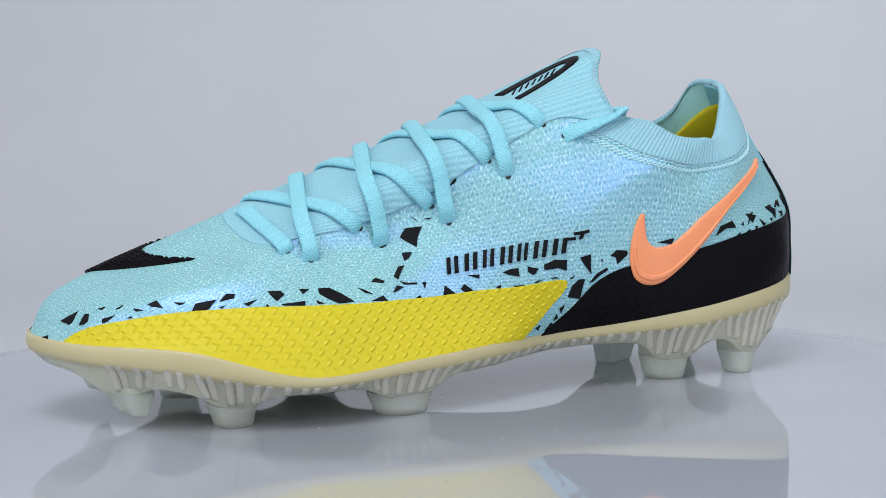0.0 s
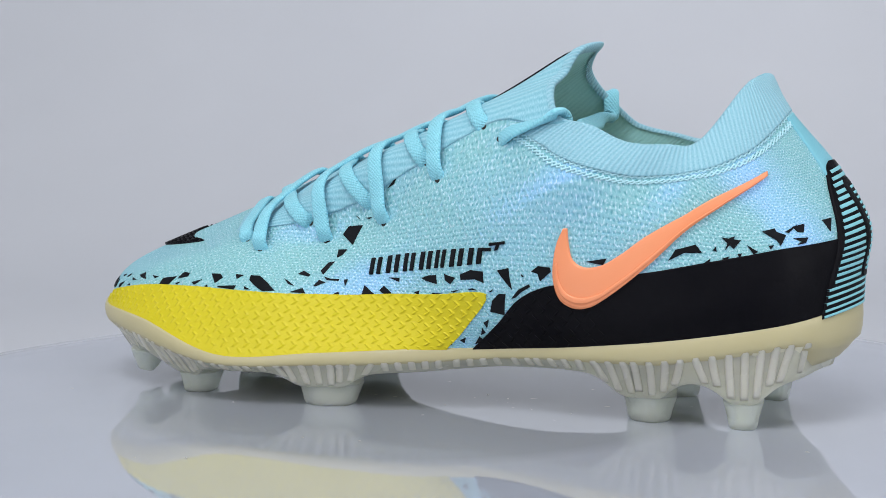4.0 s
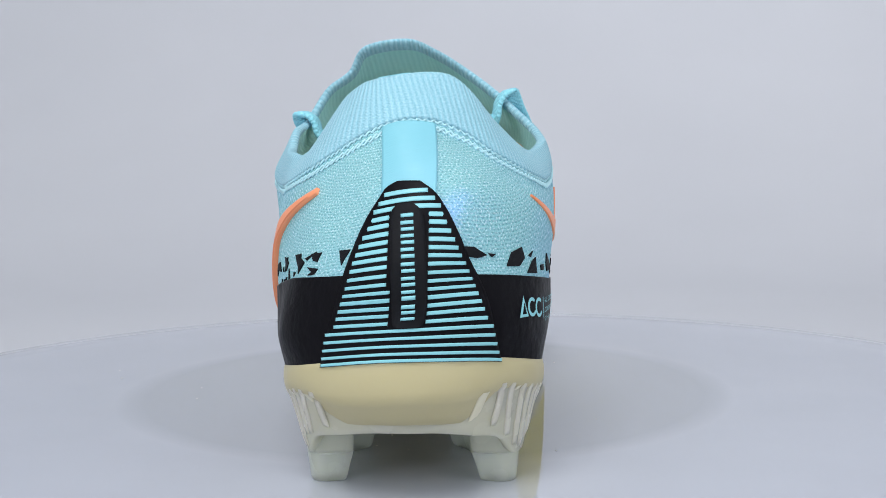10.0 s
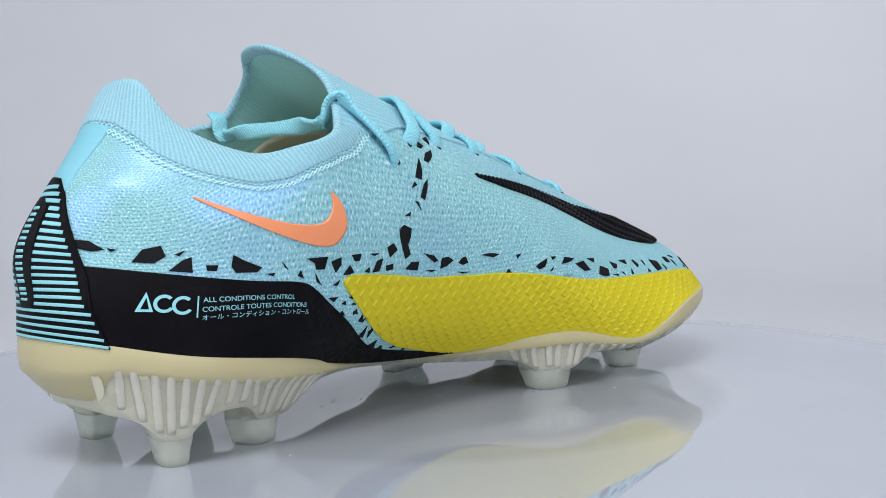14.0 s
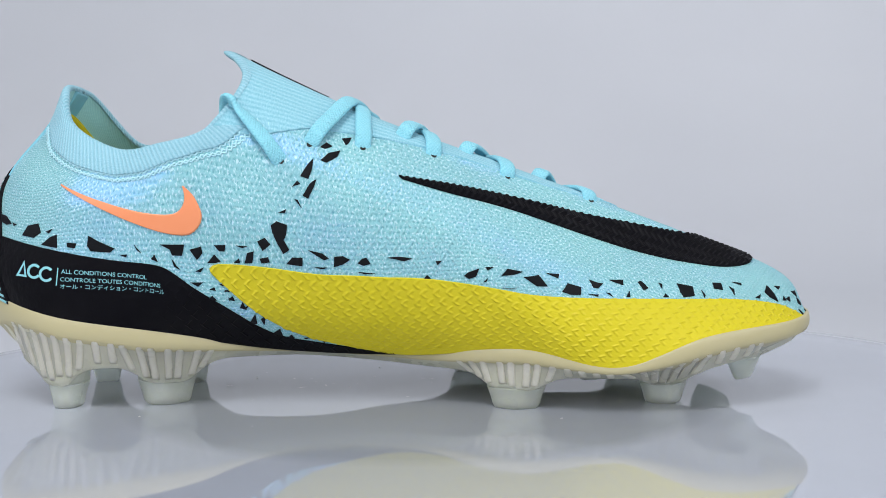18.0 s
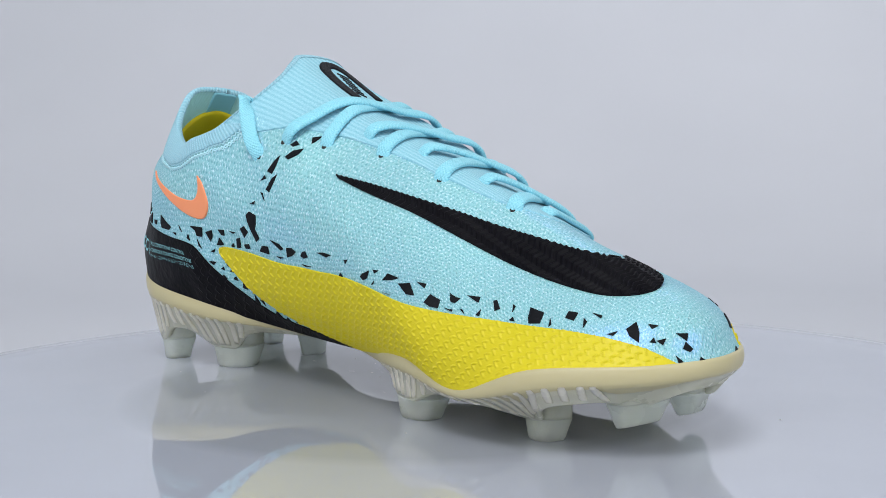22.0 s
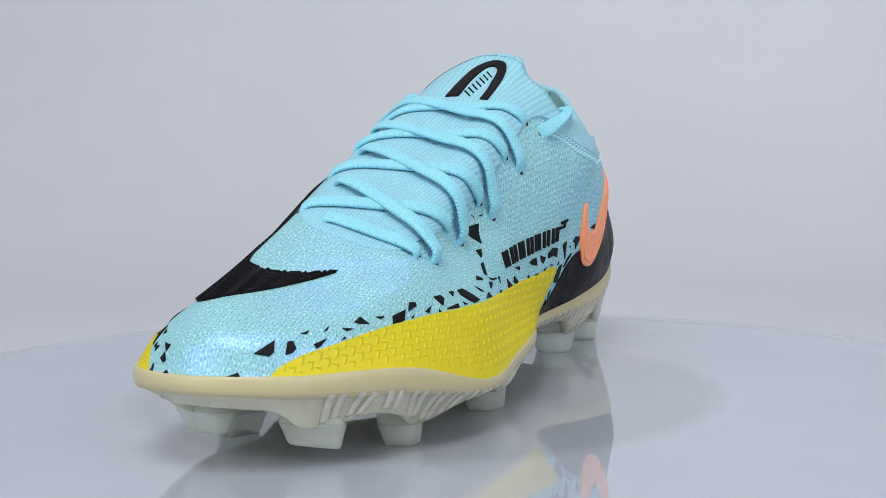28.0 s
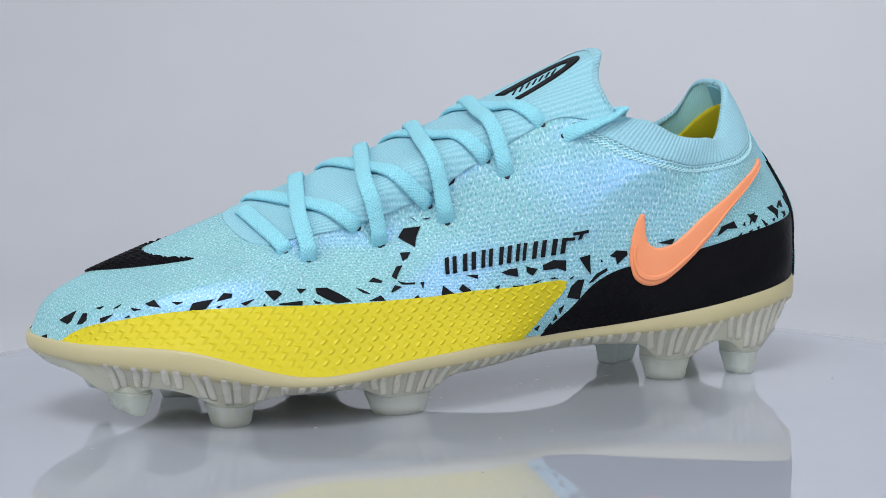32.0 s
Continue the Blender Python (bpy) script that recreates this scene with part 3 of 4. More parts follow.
shard((0.55, 0.49), (0.66, 0.74), (0.70, 0.52), (0.68, 0.44))
shard((0.80, 0.46), (0.76, 0.71), (0.80, 0.72), (0.86, 0.58), (0.85, 0.50))
shard((0.83, 0.84), (0.88, 0.89), (0.88, 0.83))
shard((0.99, 0.64), (1.09, 0.72), (1.07, 0.58), (1.04, 0.55))
shard((1.02, 0.85), (1.04, 0.94), (1.05, 0.87))
shard((1.25, 0.63), (1.27, 0.68), (1.30, 0.64))
shard((1.20, 0.85), (1.34, 0.78), (1.27, 0.77))
shard((1.31, 0.90), (1.36, 0.96), (1.52, 0.77), (1.38, 0.84))
shard((1.57, 0.86), (1.69, 0.82), (1.65, 0.79))
shard((1.81, 0.65), (1.79, 0.79), (1.95, 0.84), (1.94, 0.69), (1.89, 0.66))
shard((1.99, 0.81), (1.99, 0.94), (2.07, 0.94), (2.09, 0.88), (2.02, 0.83))
shard((2.02, 0.72), (2.06, 0.76), (2.05, 0.71))
shard((2.20, 0.81), (2.28, 0.90), (2.25, 0.79))
shard((2.31, 1.03), (2.40, 1.07), (2.46, 1.03), (2.44, 0.92))
shard((2.38, 0.82), (2.38, 0.86), (2.41, 0.83))
shard((2.49, 0.89), (2.66, 0.99), (2.68, 0.93), (2.51, 0.88))
shard((2.54, 1.14), (2.62, 1.16), (2.60, 1.08))
shard((2.69, 1.19), (2.78, 1.22), (2.94, 1.15), (3.09, 1.06), (2.96, 1.02), (2.83, 1.07), (2.73, 1.12))
shard((2.74, 1.02), (2.83, 1.00), (2.78, 0.98))
shard((3.05, 1.26), (3.13, 1.23), (3.24, 1.17), (3.15, 1.19))
shard((3.26, 1.07), (3.35, 1.15), (3.43, 1.07))
shard((3.14, 1.36), (3.16, 1.42), (3.28, 1.37), (3.28, 1.34))
shard((3.44, 1.20), (3.44, 1.30), (3.53, 1.27), (3.46, 1.19))
shard((3.35, 1.44), (3.33, 1.59), (3.39, 1.61), (3.40, 1.52), (3.42, 1.39))
shard((3.45, 1.36), (3.50, 1.33), (3.65, 1.34), (3.66, 1.31), (3.52, 1.31))
shard((3.26, 1.81), (3.37, 1.82), (3.39, 1.73), (3.36, 1.68))
shard((3.07, 2.06), (3.02, 2.19), (3.21, 2.22), (3.29, 2.06), (3.38, 1.90))
shard((2.94, 2.35), (3.01, 2.33), (3.07, 2.30))
shard((3.12, 2.33), (3.22, 2.35), (3.20, 2.32))
shard((3.71, 1.34), (3.75, 1.35), (3.78, 1.24))
shard((3.72, 1.08), (3.76, 1.14), (3.81, 1.08))
shard((4.04, 1.13), (3.99, 1.30), (4.12, 1.22), (4.21, 1.18))
shard((4.20, 1.27), (4.21, 1.36), (4.35, 1.29), (4.36, 1.22), (4.31, 1.22))
shard((4.19, 1.50), (4.32, 1.55), (4.35, 1.49))
shard((4.44, 1.31), (4.51, 1.32), (4.49, 1.28))
shard((4.57, 1.68), (4.63, 1.77), (4.71, 1.82), (4.80, 1.69), (4.65, 1.67))
shard((4.61, 1.42), (4.65, 1.48), (4.68, 1.40))
shard((4.81, 1.51), (4.94, 1.56), (4.85, 1.49))
shard((4.80, 1.89), (4.96, 1.89), (4.96, 1.76), (4.86, 1.80))
shard((4.99, 1.97), (5.08, 2.09), (5.26, 2.10), (5.37, 1.89), (5.22, 1.94), (5.05, 1.88))
shard((5.23, 1.72), (5.27, 1.76), (5.35, 1.73))
shard((5.03, 1.63), (5.12, 1.70), (5.08, 1.62))
shard((5.44, 2.15), (5.58, 2.20), (5.80, 1.78), (5.58, 2.01))
shard((5.92, 2.15), (5.98, 2.25), (6.15, 2.23), (6.19, 2.16), (6.11, 1.97), (6.03, 2.11))
shard((5.69, 1.26), (5.63, 1.53), (5.66, 1.68), (5.75, 1.68), (5.89, 1.18))
shard((5.86, 1.58), (5.88, 1.78), (5.98, 1.90), (6.02, 1.85), (5.94, 1.73), (5.91, 1.61))
shard((5.69, 0.96), (5.73, 1.05), (5.77, 0.79))
shard((5.51, 1.71), (5.55, 1.78), (5.55, 1.71))
shard((5.80, 2.10), (5.86, 2.05), (5.84, 2.04))
shard((6.59, 2.35), (6.85, 2.41), (6.84, 2.29))
shard((7.61, 2.34), (7.67, 2.53), (7.91, 2.58), (8.00, 2.41), (7.77, 2.46))
shard((8.26, 2.36), (8.32, 2.56), (8.39, 2.56), (8.34, 2.47))
shard((8.70, 2.49), (8.85, 2.47), (8.88, 2.32), (8.84, 2.27))
shard((8.51, 2.35), (8.62, 2.17), (8.57, 2.15))
shard((8.96, 2.36), (9.13, 2.41), (9.00, 2.32))
shard((9.03, 2.21), (9.19, 2.14), (9.15, 2.06))
shard((8.23, 2.23), (8.31, 2.24), (8.28, 2.16))
shard((8.12, 2.42), (8.16, 2.47), (8.17, 2.38))
shard((8.03, 2.22), (8.10, 2.28), (8.09, 2.20))
shard((8.74, 2.22), (8.80, 2.20), (8.76, 2.14))
shard((8.40, 2.24), (8.45, 2.23), (8.42, 2.15))
shard((2.93, 2.78), (2.84, 2.95), (2.95, 2.85))
shard((2.97, 1.90), (2.97, 1.96), (3.01, 1.93))
shard((5.40, 0.20), (5.40, 0.32), (5.47, 0.20))
shard((5.73, 0.21), (5.73, 0.50), (5.81, 0.37))
shard((5.74, 0.56), (5.71, 0.79), (5.78, 0.64))
shard((5.53, 0.36), (5.58, 0.46), (5.60, 0.26))
shard((11.38, 1.92), (11.47, 2.16), (11.65, 2.26), (11.71, 2.08), (11.60, 1.93))
shard((11.74, 1.81), (11.87, 2.03), (11.96, 2.11), (11.98, 1.81))
shard((12.11, 1.97), (12.23, 1.99), (12.21, 1.87), (12.12, 1.87))
shard((12.36, 1.98), (12.38, 2.21), (12.50, 2.11), (12.67, 2.00), (12.61, 1.89), (12.40, 1.86))
shard((11.79, 2.13), (11.89, 2.22), (11.84, 2.10))
shard((12.90, 2.15), (12.96, 1.99), (12.92, 2.04))
shard((13.06, 1.88), (13.11, 2.00), (13.13, 1.83))
shard((13.22, 2.26), (13.53, 2.34), (13.44, 2.08), (13.32, 2.05), (13.32, 2.18))
shard((13.57, 2.25), (13.74, 2.35), (13.71, 2.21), (13.60, 2.04))
shard((13.71, 2.01), (13.85, 2.22), (13.88, 2.08), (13.80, 2.03))
shard((13.92, 2.41), (14.07, 2.44), (14.01, 2.31), (13.94, 2.30))
shard((14.20, 2.45), (14.35, 2.47), (14.27, 2.42))
shard((14.52, 2.58), (14.65, 2.65), (14.66, 2.54), (14.50, 2.41))
shard((14.86, 2.87), (14.98, 2.93), (15.07, 2.84), (14.96, 2.70), (14.87, 2.61), (14.84, 2.45), (14.73, 2.38), (14.76, 2.57), (14.80, 2.74))
shard((14.16, 2.11), (14.28, 2.33), (14.38, 2.38), (14.26, 2.14))
shard((14.04, 2.10), (14.13, 2.20), (14.11, 2.10))
shard((14.39, 2.25), (14.51, 2.30), (14.48, 2.20), (14.37, 2.16))
shard((14.67, 2.20), (14.80, 2.32), (14.92, 2.31), (14.84, 2.17))
shard((15.10, 3.06), (15.24, 3.07), (15.18, 3.02))
shard((15.60, 3.32), (15.75, 3.36), (15.74, 3.30))
shard((15.86, 3.40), (16.22, 3.55), (16.42, 3.62), (16.16, 3.45), (15.92, 3.32))
shard((15.60, 3.14), (15.86, 3.25), (16.02, 3.28), (15.85, 3.18), (15.62, 3.07))
shard((15.46, 3.15), (15.49, 3.12), (15.43, 2.99))
shard((12.71, 1.87), (12.80, 1.90), (12.78, 1.83))
shard((13.30, 1.97), (13.33, 1.82), (13.36, 1.73), (13.30, 1.79))
shard((13.52, 1.76), (13.64, 1.89), (13.58, 1.76))
shard((13.42, 1.47), (13.56, 1.52), (13.49, 1.40))
shard((13.53, 1.11), (13.63, 1.12), (13.60, 1.22))
shard((13.73, 1.54), (13.82, 1.60), (13.76, 1.50))
shard((13.83, 0.63), (13.94, 0.91), (13.90, 0.64))
shard((13.99, 0.42), (14.08, 0.56), (14.06, 0.34))
shard((15.06, 2.42), (15.18, 2.33), (15.20, 2.24), (15.14, 2.23), (15.10, 2.32))
shard((15.17, 2.10), (15.27, 2.24), (15.36, 2.21), (15.39, 2.13), (15.28, 2.10))
shard((15.43, 2.05), (15.51, 2.09), (15.56, 2.08), (15.54, 1.98), (15.46, 1.99))
shard((15.75, 1.99), (15.88, 1.96), (15.98, 1.90), (15.87, 1.88))
shard((14.96, 2.15), (15.10, 2.11), (15.03, 2.10))
shard((15.35, 1.93), (15.49, 1.83), (15.39, 1.87))
shard((15.88, 1.57), (15.95, 1.62), (15.95, 1.55))
shard((16.21, 1.85), (16.30, 1.87), (16.18, 1.78))
shard((16.36, 1.63), (16.47, 1.71), (16.67, 1.81), (16.51, 1.65), (16.38, 1.58))
shard((16.77, 1.85), (16.88, 1.86), (16.75, 1.79))
shard((16.84, 1.72), (17.02, 1.84), (17.16, 1.79), (17.02, 1.75))
shard((17.09, 1.71), (17.28, 1.73), (17.23, 1.56), (17.12, 1.57))
shard((17.39, 1.75), (17.51, 1.72), (17.44, 1.66))
shard((17.31, 1.47), (17.47, 1.58), (17.55, 1.50), (17.45, 1.39), (17.36, 1.41))
shard((16.52, 1.56), (16.65, 1.66), (16.57, 1.58))
shard((16.69, 1.51), (16.86, 1.53), (16.78, 1.51))
shard((16.51, 3.58), (16.82, 3.67), (17.11, 3.67), (16.90, 3.60), (16.55, 3.53))
shard((16.84, 3.78), (17.07, 3.82), (17.08, 3.75), (16.88, 3.74))
shard((17.50, 3.81), (17.74, 3.79), (17.51, 3.74), (17.37, 3.72))
shard((17.73, 1.59), (17.77, 1.53), (17.81, 1.51), (17.70, 1.45), (17.66, 1.47))
shard((17.92, 1.55), (18.06, 1.52), (17.98, 1.44), (17.96, 1.47))
shard((18.17, 1.46), (18.22, 1.47), (18.17, 1.34), (18.09, 1.31))
shard((18.35, 1.40), (18.36, 1.37), (18.27, 1.28))
shard((18.50, 1.34), (18.58, 1.24), (18.44, 1.07), (18.33, 1.08), (18.38, 1.18))
shard((18.83, 1.23), (18.90, 1.19), (18.78, 1.07), (18.73, 1.13))
shard((18.90, 1.10), (18.89, 1.03), (18.79, 0.93))
shard((19.03, 1.16), (19.09, 1.10), (19.05, 1.06))
shard((18.59, 1.15), (18.54, 1.04), (18.49, 1.00))
shard((19.16, 0.83), (19.31, 0.93), (19.24, 0.73), (19.16, 0.55), (19.13, 0.70))
shard((18.95, 0.78), (19.07, 0.81), (18.99, 0.74))
shard((19.39, 0.87), (19.46, 0.82), (19.38, 0.78))
shard((19.33, 0.55), (19.43, 0.57), (19.36, 0.45))
shard((19.56, 0.64), (19.68, 0.61), (19.62, 0.47))
shard((17.53, 1.39), (17.62, 1.36), (17.59, 1.33))
shard((17.84, 1.26), (17.95, 1.34), (17.87, 1.24))
shard((18.16, 1.15), (18.23, 1.20), (18.21, 1.13))
shard((17.71, 1.37), (17.74, 1.35), (17.72, 1.29))
shard((13.60, 1.37), (13.66, 1.45), (13.66, 1.36))
shard((13.75, 1.19), (13.81, 1.29), (13.81, 1.17))
shard((13.82, 1.01), (13.88, 1.17), (13.88, 0.99))
shard((13.96, 0.78), (14.03, 0.87), (13.96, 0.63))
shard((14.08, 0.30), (14.15, 0.43), (14.15, 0.27))
shard((8.87, 2.15), (8.79, 2.48), (8.96, 2.30))
shard((9.06, 2.40), (9.20, 2.38), (9.16, 2.25), (9.10, 2.29))
shard((9.40, 2.34), (9.51, 2.32), (9.46, 2.19), (9.44, 2.11))
shard((8.22, 2.61), (8.45, 2.46), (8.36, 2.35))
shard((9.06, 2.07), (9.11, 2.11), (9.14, 2.06))
shard((10.71, 2.22), (10.90, 2.22), (11.09, 2.10), (10.95, 2.05), (10.75, 2.09))
shard((11.11, 2.13), (11.22, 2.12), (11.16, 2.07))
shard((19.38, 0.05), (19.41, 0.21), (19.44, 0.07))
shard((19.53, 0.33), (19.60, 0.46), (19.64, 0.29), (19.59, 0.25))
shard((19.61, 0.02), (19.68, 0.12), (19.73, 0.02))
shard((0.39, 0.06), (0.48, 0.13), (0.52, 0.04))
shard((19.26, 0.54), (19.33, 0.62), (19.31, 0.51))

shard((13.74, 1.38), (13.78, 1.43), (13.81, 1.38))
shard((13.76, 1.24), (13.78, 1.2), (13.75, 1.15))
shard((13.85, 1.01), (13.93, 1.11), (13.88, 1.01))
shard((13.99, 0.91), (14.03, 0.94), (14.04, 0.89), (14.0, 0.84))
shard((14.06, 0.79), (14.11, 0.83), (14.09, 0.76))
shard((14.18, 0.68), (14.21, 0.54), (14.19, 0.53))
shard((14.07, 0.31), (14.16, 0.36), (14.12, 0.26))
shard((14.24, 0.36), (14.31, 0.4), (14.25, 0.34))
shard((14.39, 0.34), (14.43, 0.33), (14.38, 0.26))
shard((14.44, 0.23), (14.49, 0.18), (14.45, 0.19))
shard((13.73, 0.83), (13.74, 0.81), (13.71, 0.76))

# word marks as plain bars, one for a letter
WORD = [(3.95, 1.47, 4.08, 1.52), (4.13, 1.55, 4.27, 1.63), (4.31, 1.66, 4.43, 1.74), (4.48, 1.78, 4.61, 1.88), (4.64, 1.91, 4.75, 1.99), (4.80, 2.03, 4.95, 2.13), (5.00, 2.16, 5.18, 2.24)]
for a, b, c, d in WORD:
    up = np.array([-0.13, 0.25])
    along = np.array([c - a, d - b])
    for f0, f1, g0, g1 in ((0.0, 0.27, 0.0, 1.0), (0.6, 0.87, 0.0, 1.0)):
        bar("letter_bar", [tuple(np.array([a, b]) + along * f + up * g) for f, g in ((f0, g0), (f1, g0), (f1, g1), (f0, g1))], 0.0008, BLACK_PRINT, boot, 5, 6)
for a, b, c, d in ((5.06, 2.43, 5.17, 2.46), (5.10, 2.53, 5.30, 2.60), (5.22, 2.47, 5.26, 2.49)):
    bar("letter_bar", [(a, b), (c, d), (c - 0.03, d + 0.045 + 0.06 * (a > 5.2)), (a - 0.03, b + 0.045 + 0.06 * (a > 5.2))], 0.0007, BLACK_PRINT, boot, 8, 6)

# the printed words on the heel counter
ACC_TOP, ACC_LOW = ((11.42, 1.42), (12.39, 1.73), (13.22, 1.98)), ((11.47, 0.37), (12.38, 0.79), (13.11, 1.02))


def acc_point(x, y):
    """Word field coordinates, 0 to 255 along and 0 to 70 down, to the skin."""
    a, f = x / 255, y / 70
    w = (2 * (a - 0.49) * (a - 1), a * (a - 1) / (0.49 * -0.51), a * (a - 0.49) / 0.51)
    w = ((a - 0.49) * (a - 1) / 0.49, w[1], w[2])
    t = [sum(w[i] * ACC_TOP[i][k] for i in range(3)) for k in range(2)]
    l = [sum(w[i] * ACC_LOW[i][k] for i in range(3)) for k in range(2)]
    return t[0] * (1 - f) + l[0] * f, t[1] * (1 - f) + l[1] * f


def printed(name, polys, faces, parent, label=""):
    q = np.array([acc_point(x, y) for x, y in polys])
    P = skin_at(q[:, 0], q[:, 1], np.full(len(q), 0.0008))
    part(name, mesh_of(name, P, faces, AQUA_PRINT, False), parent, label)


def words(body, x0, y0, x1, y1, high):
    """A line of printed capitals from its lower left to its lower right end."""
    cu = bpy.data.curves.new("words", "FONT")
    cu.body = body
    cu.offset = 0.002
    ob = new("words", cu)
    me = bpy.data.meshes.new_from_object(ob.evaluated_get(bpy.context.evaluated_depsgraph_get()))
    bpy.data.objects.remove(ob)
    v = np.array([p.co[:2] for p in me.vertices])
    if not len(v):
        return
    lo, hi = v.min(0), v.max(0)
    v = (v - lo) / (hi - lo)
    pts = [(x0 + (x1 - x0) * a, y0 + (y1 - y0) * a - high * b) for a, b in v]
    printed("printed_line", pts, [tuple(f.vertices) for f in me.polygons], boot, "pale aqua printed words")


words("ALL CONDITIONS CONTROL", 80, 26.5, 220.5, 39.3, 7.0)
words("CONTROLE TOUTES CONDITIONS", 78.5, 39.6, 247, 53.2, 7.0)
words("オール・コンディション・コントロール", 78, 52.5, 255, 65, 9.0)
printed("divider", [(73.5, 17), (75.5, 17), (72.5, 47), (70.5, 47)], [(0, 1, 2, 3)], boot, "pale aqua printed rule")
printed("mark", [(14, 5.5), (-0.5, 31), (20, 33), (13.6, 13), (6, 28), (15.8, 29)], [(0, 1, 4, 3), (1, 2, 5, 4), (2, 0, 3, 5)], boot, "pale aqua triangle mark")
for cx, cy, r in ((33, 23, 12.5), (54.5, 27.5, 13)):
    a = [math.radians(38 + i * 284 / 20) for i in range(21)]
    ring = [(cx + r * math.cos(k), cy + r * math.sin(k)) for k in a] + [(cx + (r - 4.4) * math.cos(k), cy + (r - 4.4) * math.sin(k)) for k in a]
    printed("mark", ring, [(i, i + 1, 22 + i, 21 + i) for i in range(20)], boot, "pale aqua open ring mark")


# arch shaped mark on the tongue with a row of small bars
def arch(pts, name, mat, h, parent, label=""):
    a, b = pts
    return part(name, sheet(name, a, b, 60, 6, h, mat), parent, label)


tongue_mark = arch(([(0.01, 4.2), (-0.05, 4.45), (0.03, 4.7), (0.38, 4.84), (0.78, 4.83), (1.03, 4.67), (1.15, 4.45), (1.19, 4.2)], [(0.34, 4.22), (0.29, 4.5), (0.37, 4.70), (0.58, 4.745), (0.76, 4.66), (0.84, 4.5), (0.90, 4.35), (0.92, 4.2)]), "tongue_mark", BLACK_PRINT, 0.0010, boot, "black arch mark on the tongue")
for i in range(7):
    a, b = 0.36 + 0.02 * i, 4.31 + 0.056 * i
    bar("letter_bar", [(a, b), (a + 0.012, b + 0.011), (a + 0.25, b - 0.065), (a + 0.24, b - 0.075)], 0.0009, BLACK_PRINT, tongue_mark, 4, 6)

# ---- sole: plate, ribs, studs ----
ZB_X = [-150, -145, -138, -130, -120, -100, -80, -60, -40, -20, 0, 25, 45, 65, 88, 107, 125, 140]
ZB_Z = [18.5, 18, 16.5, 15.5, 14.6, 15.2, 15.8, 16.4, 15.5, 13.7, 12.5, 11.9, 11.6, 11.6, 13.2, 16.5, 19, 21.5]


def zb(x):
    return np.interp(x * 1000, ZB_X, ZB_Z) / 1000


NS_SOLE = 400
ls = np.arange(NS_SOLE) * 20.0 / NS_SOLE
LB = skin(ls, np.zeros(NS_SOLE))
tan = np.roll(LB, -3, 0) - np.roll(LB, 3, 0)
LN = np.stack([-tan[:, 1], tan[:, 0], 0 * ls], 1)
LN /= np.linalg.norm(LN, axis=1, keepdims=True)
if (LN[100] @ np.array([0, 1, 0])) < 0:
    LN = -LN
for _ in range(6):
    LN = (np.roll(LN, 1, 0) + LN + np.roll(LN, -1, 0)) / 3
hide = np.clip(1 - np.abs(ls - 14.45) / 1.15, 0, 1)
hide = hide * hide * (3 - 2 * hide)
depth_z = np.maximum(LB[:, 2] - zb(LB[:, 0]), 0.0025)


heel = np.clip((-0.131 - LB[:, 0]) / 0.014, 0, 1)
heel = heel * heel * (3 - 2 * heel)
band = np.clip(0.60 * depth_z, 0.0014, 0.0066 + 0.0044 * heel)
for _ in range(4):
    band = (np.roll(band, 1) + band + np.roll(band, -1)) / 3


def sole_row(out, fb, fd=0.0, extra=0.0):
    """A row of the plate: out from the edge, fb of the smooth band down, then fd of what is left."""
    P = LB + LN * (np.where(out > 0, out * np.clip(band / 0.005, 0.7, 1), out) - 0.006 * hide)[:, None]
    P[:, 2] = LB[:, 2] - band * fb - (depth_z - band) * fd + extra
    return P


one = np.ones(NS_SOLE)
spine = np.stack([LB[:, 0] * 0.9, np.interp(LB[:, 0], [-0.15, -0.1, 0, 0.06, 0.14], [-0.006, -0.004, 0.004, 0.0, -0.003]), zb(LB[:, 0] * 0.9) + 0.001], 1)
rows = [sole_row(-0.002 * one, 0, 0, 0.0008), sole_row(0.0004 * one, 0, 0, 0.0009), sole_row(0.0007 * one, 0.0, 0, 0.0002), sole_row(0.0009 * one, 0.15), sole_row(0.0010 * one, 0.4),
        sole_row(0.0008 * one, 0.7), sole_row(0.0003 * one, 0.93), sole_row(-0.0012 * one, 1.0, 0.08), sole_row(-0.0032 * one, 1.0, 0.4), sole_row(-0.0058 * one, 1.0, 0.75), sole_row(-0.0095 * one, 1.0, 0.97)]
rows += [rows[-1] * (1 - f) + spine * f for f in (0.35, 0.7, 1.0)]
sole = part("soleplate", mesh_of("soleplate", np.concatenate(rows), grid_faces(len(rows), NS_SOLE, True), CREAM), boot, "translucent cream moulded soleplate")

# x, y, half length, half width, turn, foot height
STUDS = [(0.072, 0.031, 0.0060, 0.0052, 20, 0.0), (0.018, 0.0345, 0.0092, 0.0048, 8, 0.0), (0.1030, 0.0192, 0.0080, 0.0036, 113, 0.0046), (0.1095, -0.0127, 0.0075, 0.0034, 76, 0.0072),
         (0.081, -0.022, 0.0060, 0.0050, -25, 0.0), (0.033, -0.0305, 0.0080, 0.0048, -6, 0.0), (-0.086, 0.0165, 0.0075, 0.0048, -35, 0.0), (-0.117, 0.0170, 0.0045, 0.0048, 12, 0.0),
         (-0.084, -0.0225, 0.0080, 0.0050, 30, 0.0), (-0.117, -0.029, 0.0045, 0.0048, -12, 0.0), (0.058, -0.006, 0.0035, 0.0030, 0, 0.0045)]


def clear_height(x):
    """Height of a stud's clear tip: longer under the heel."""
    return 0.0080 if x < 0 else 0.0068


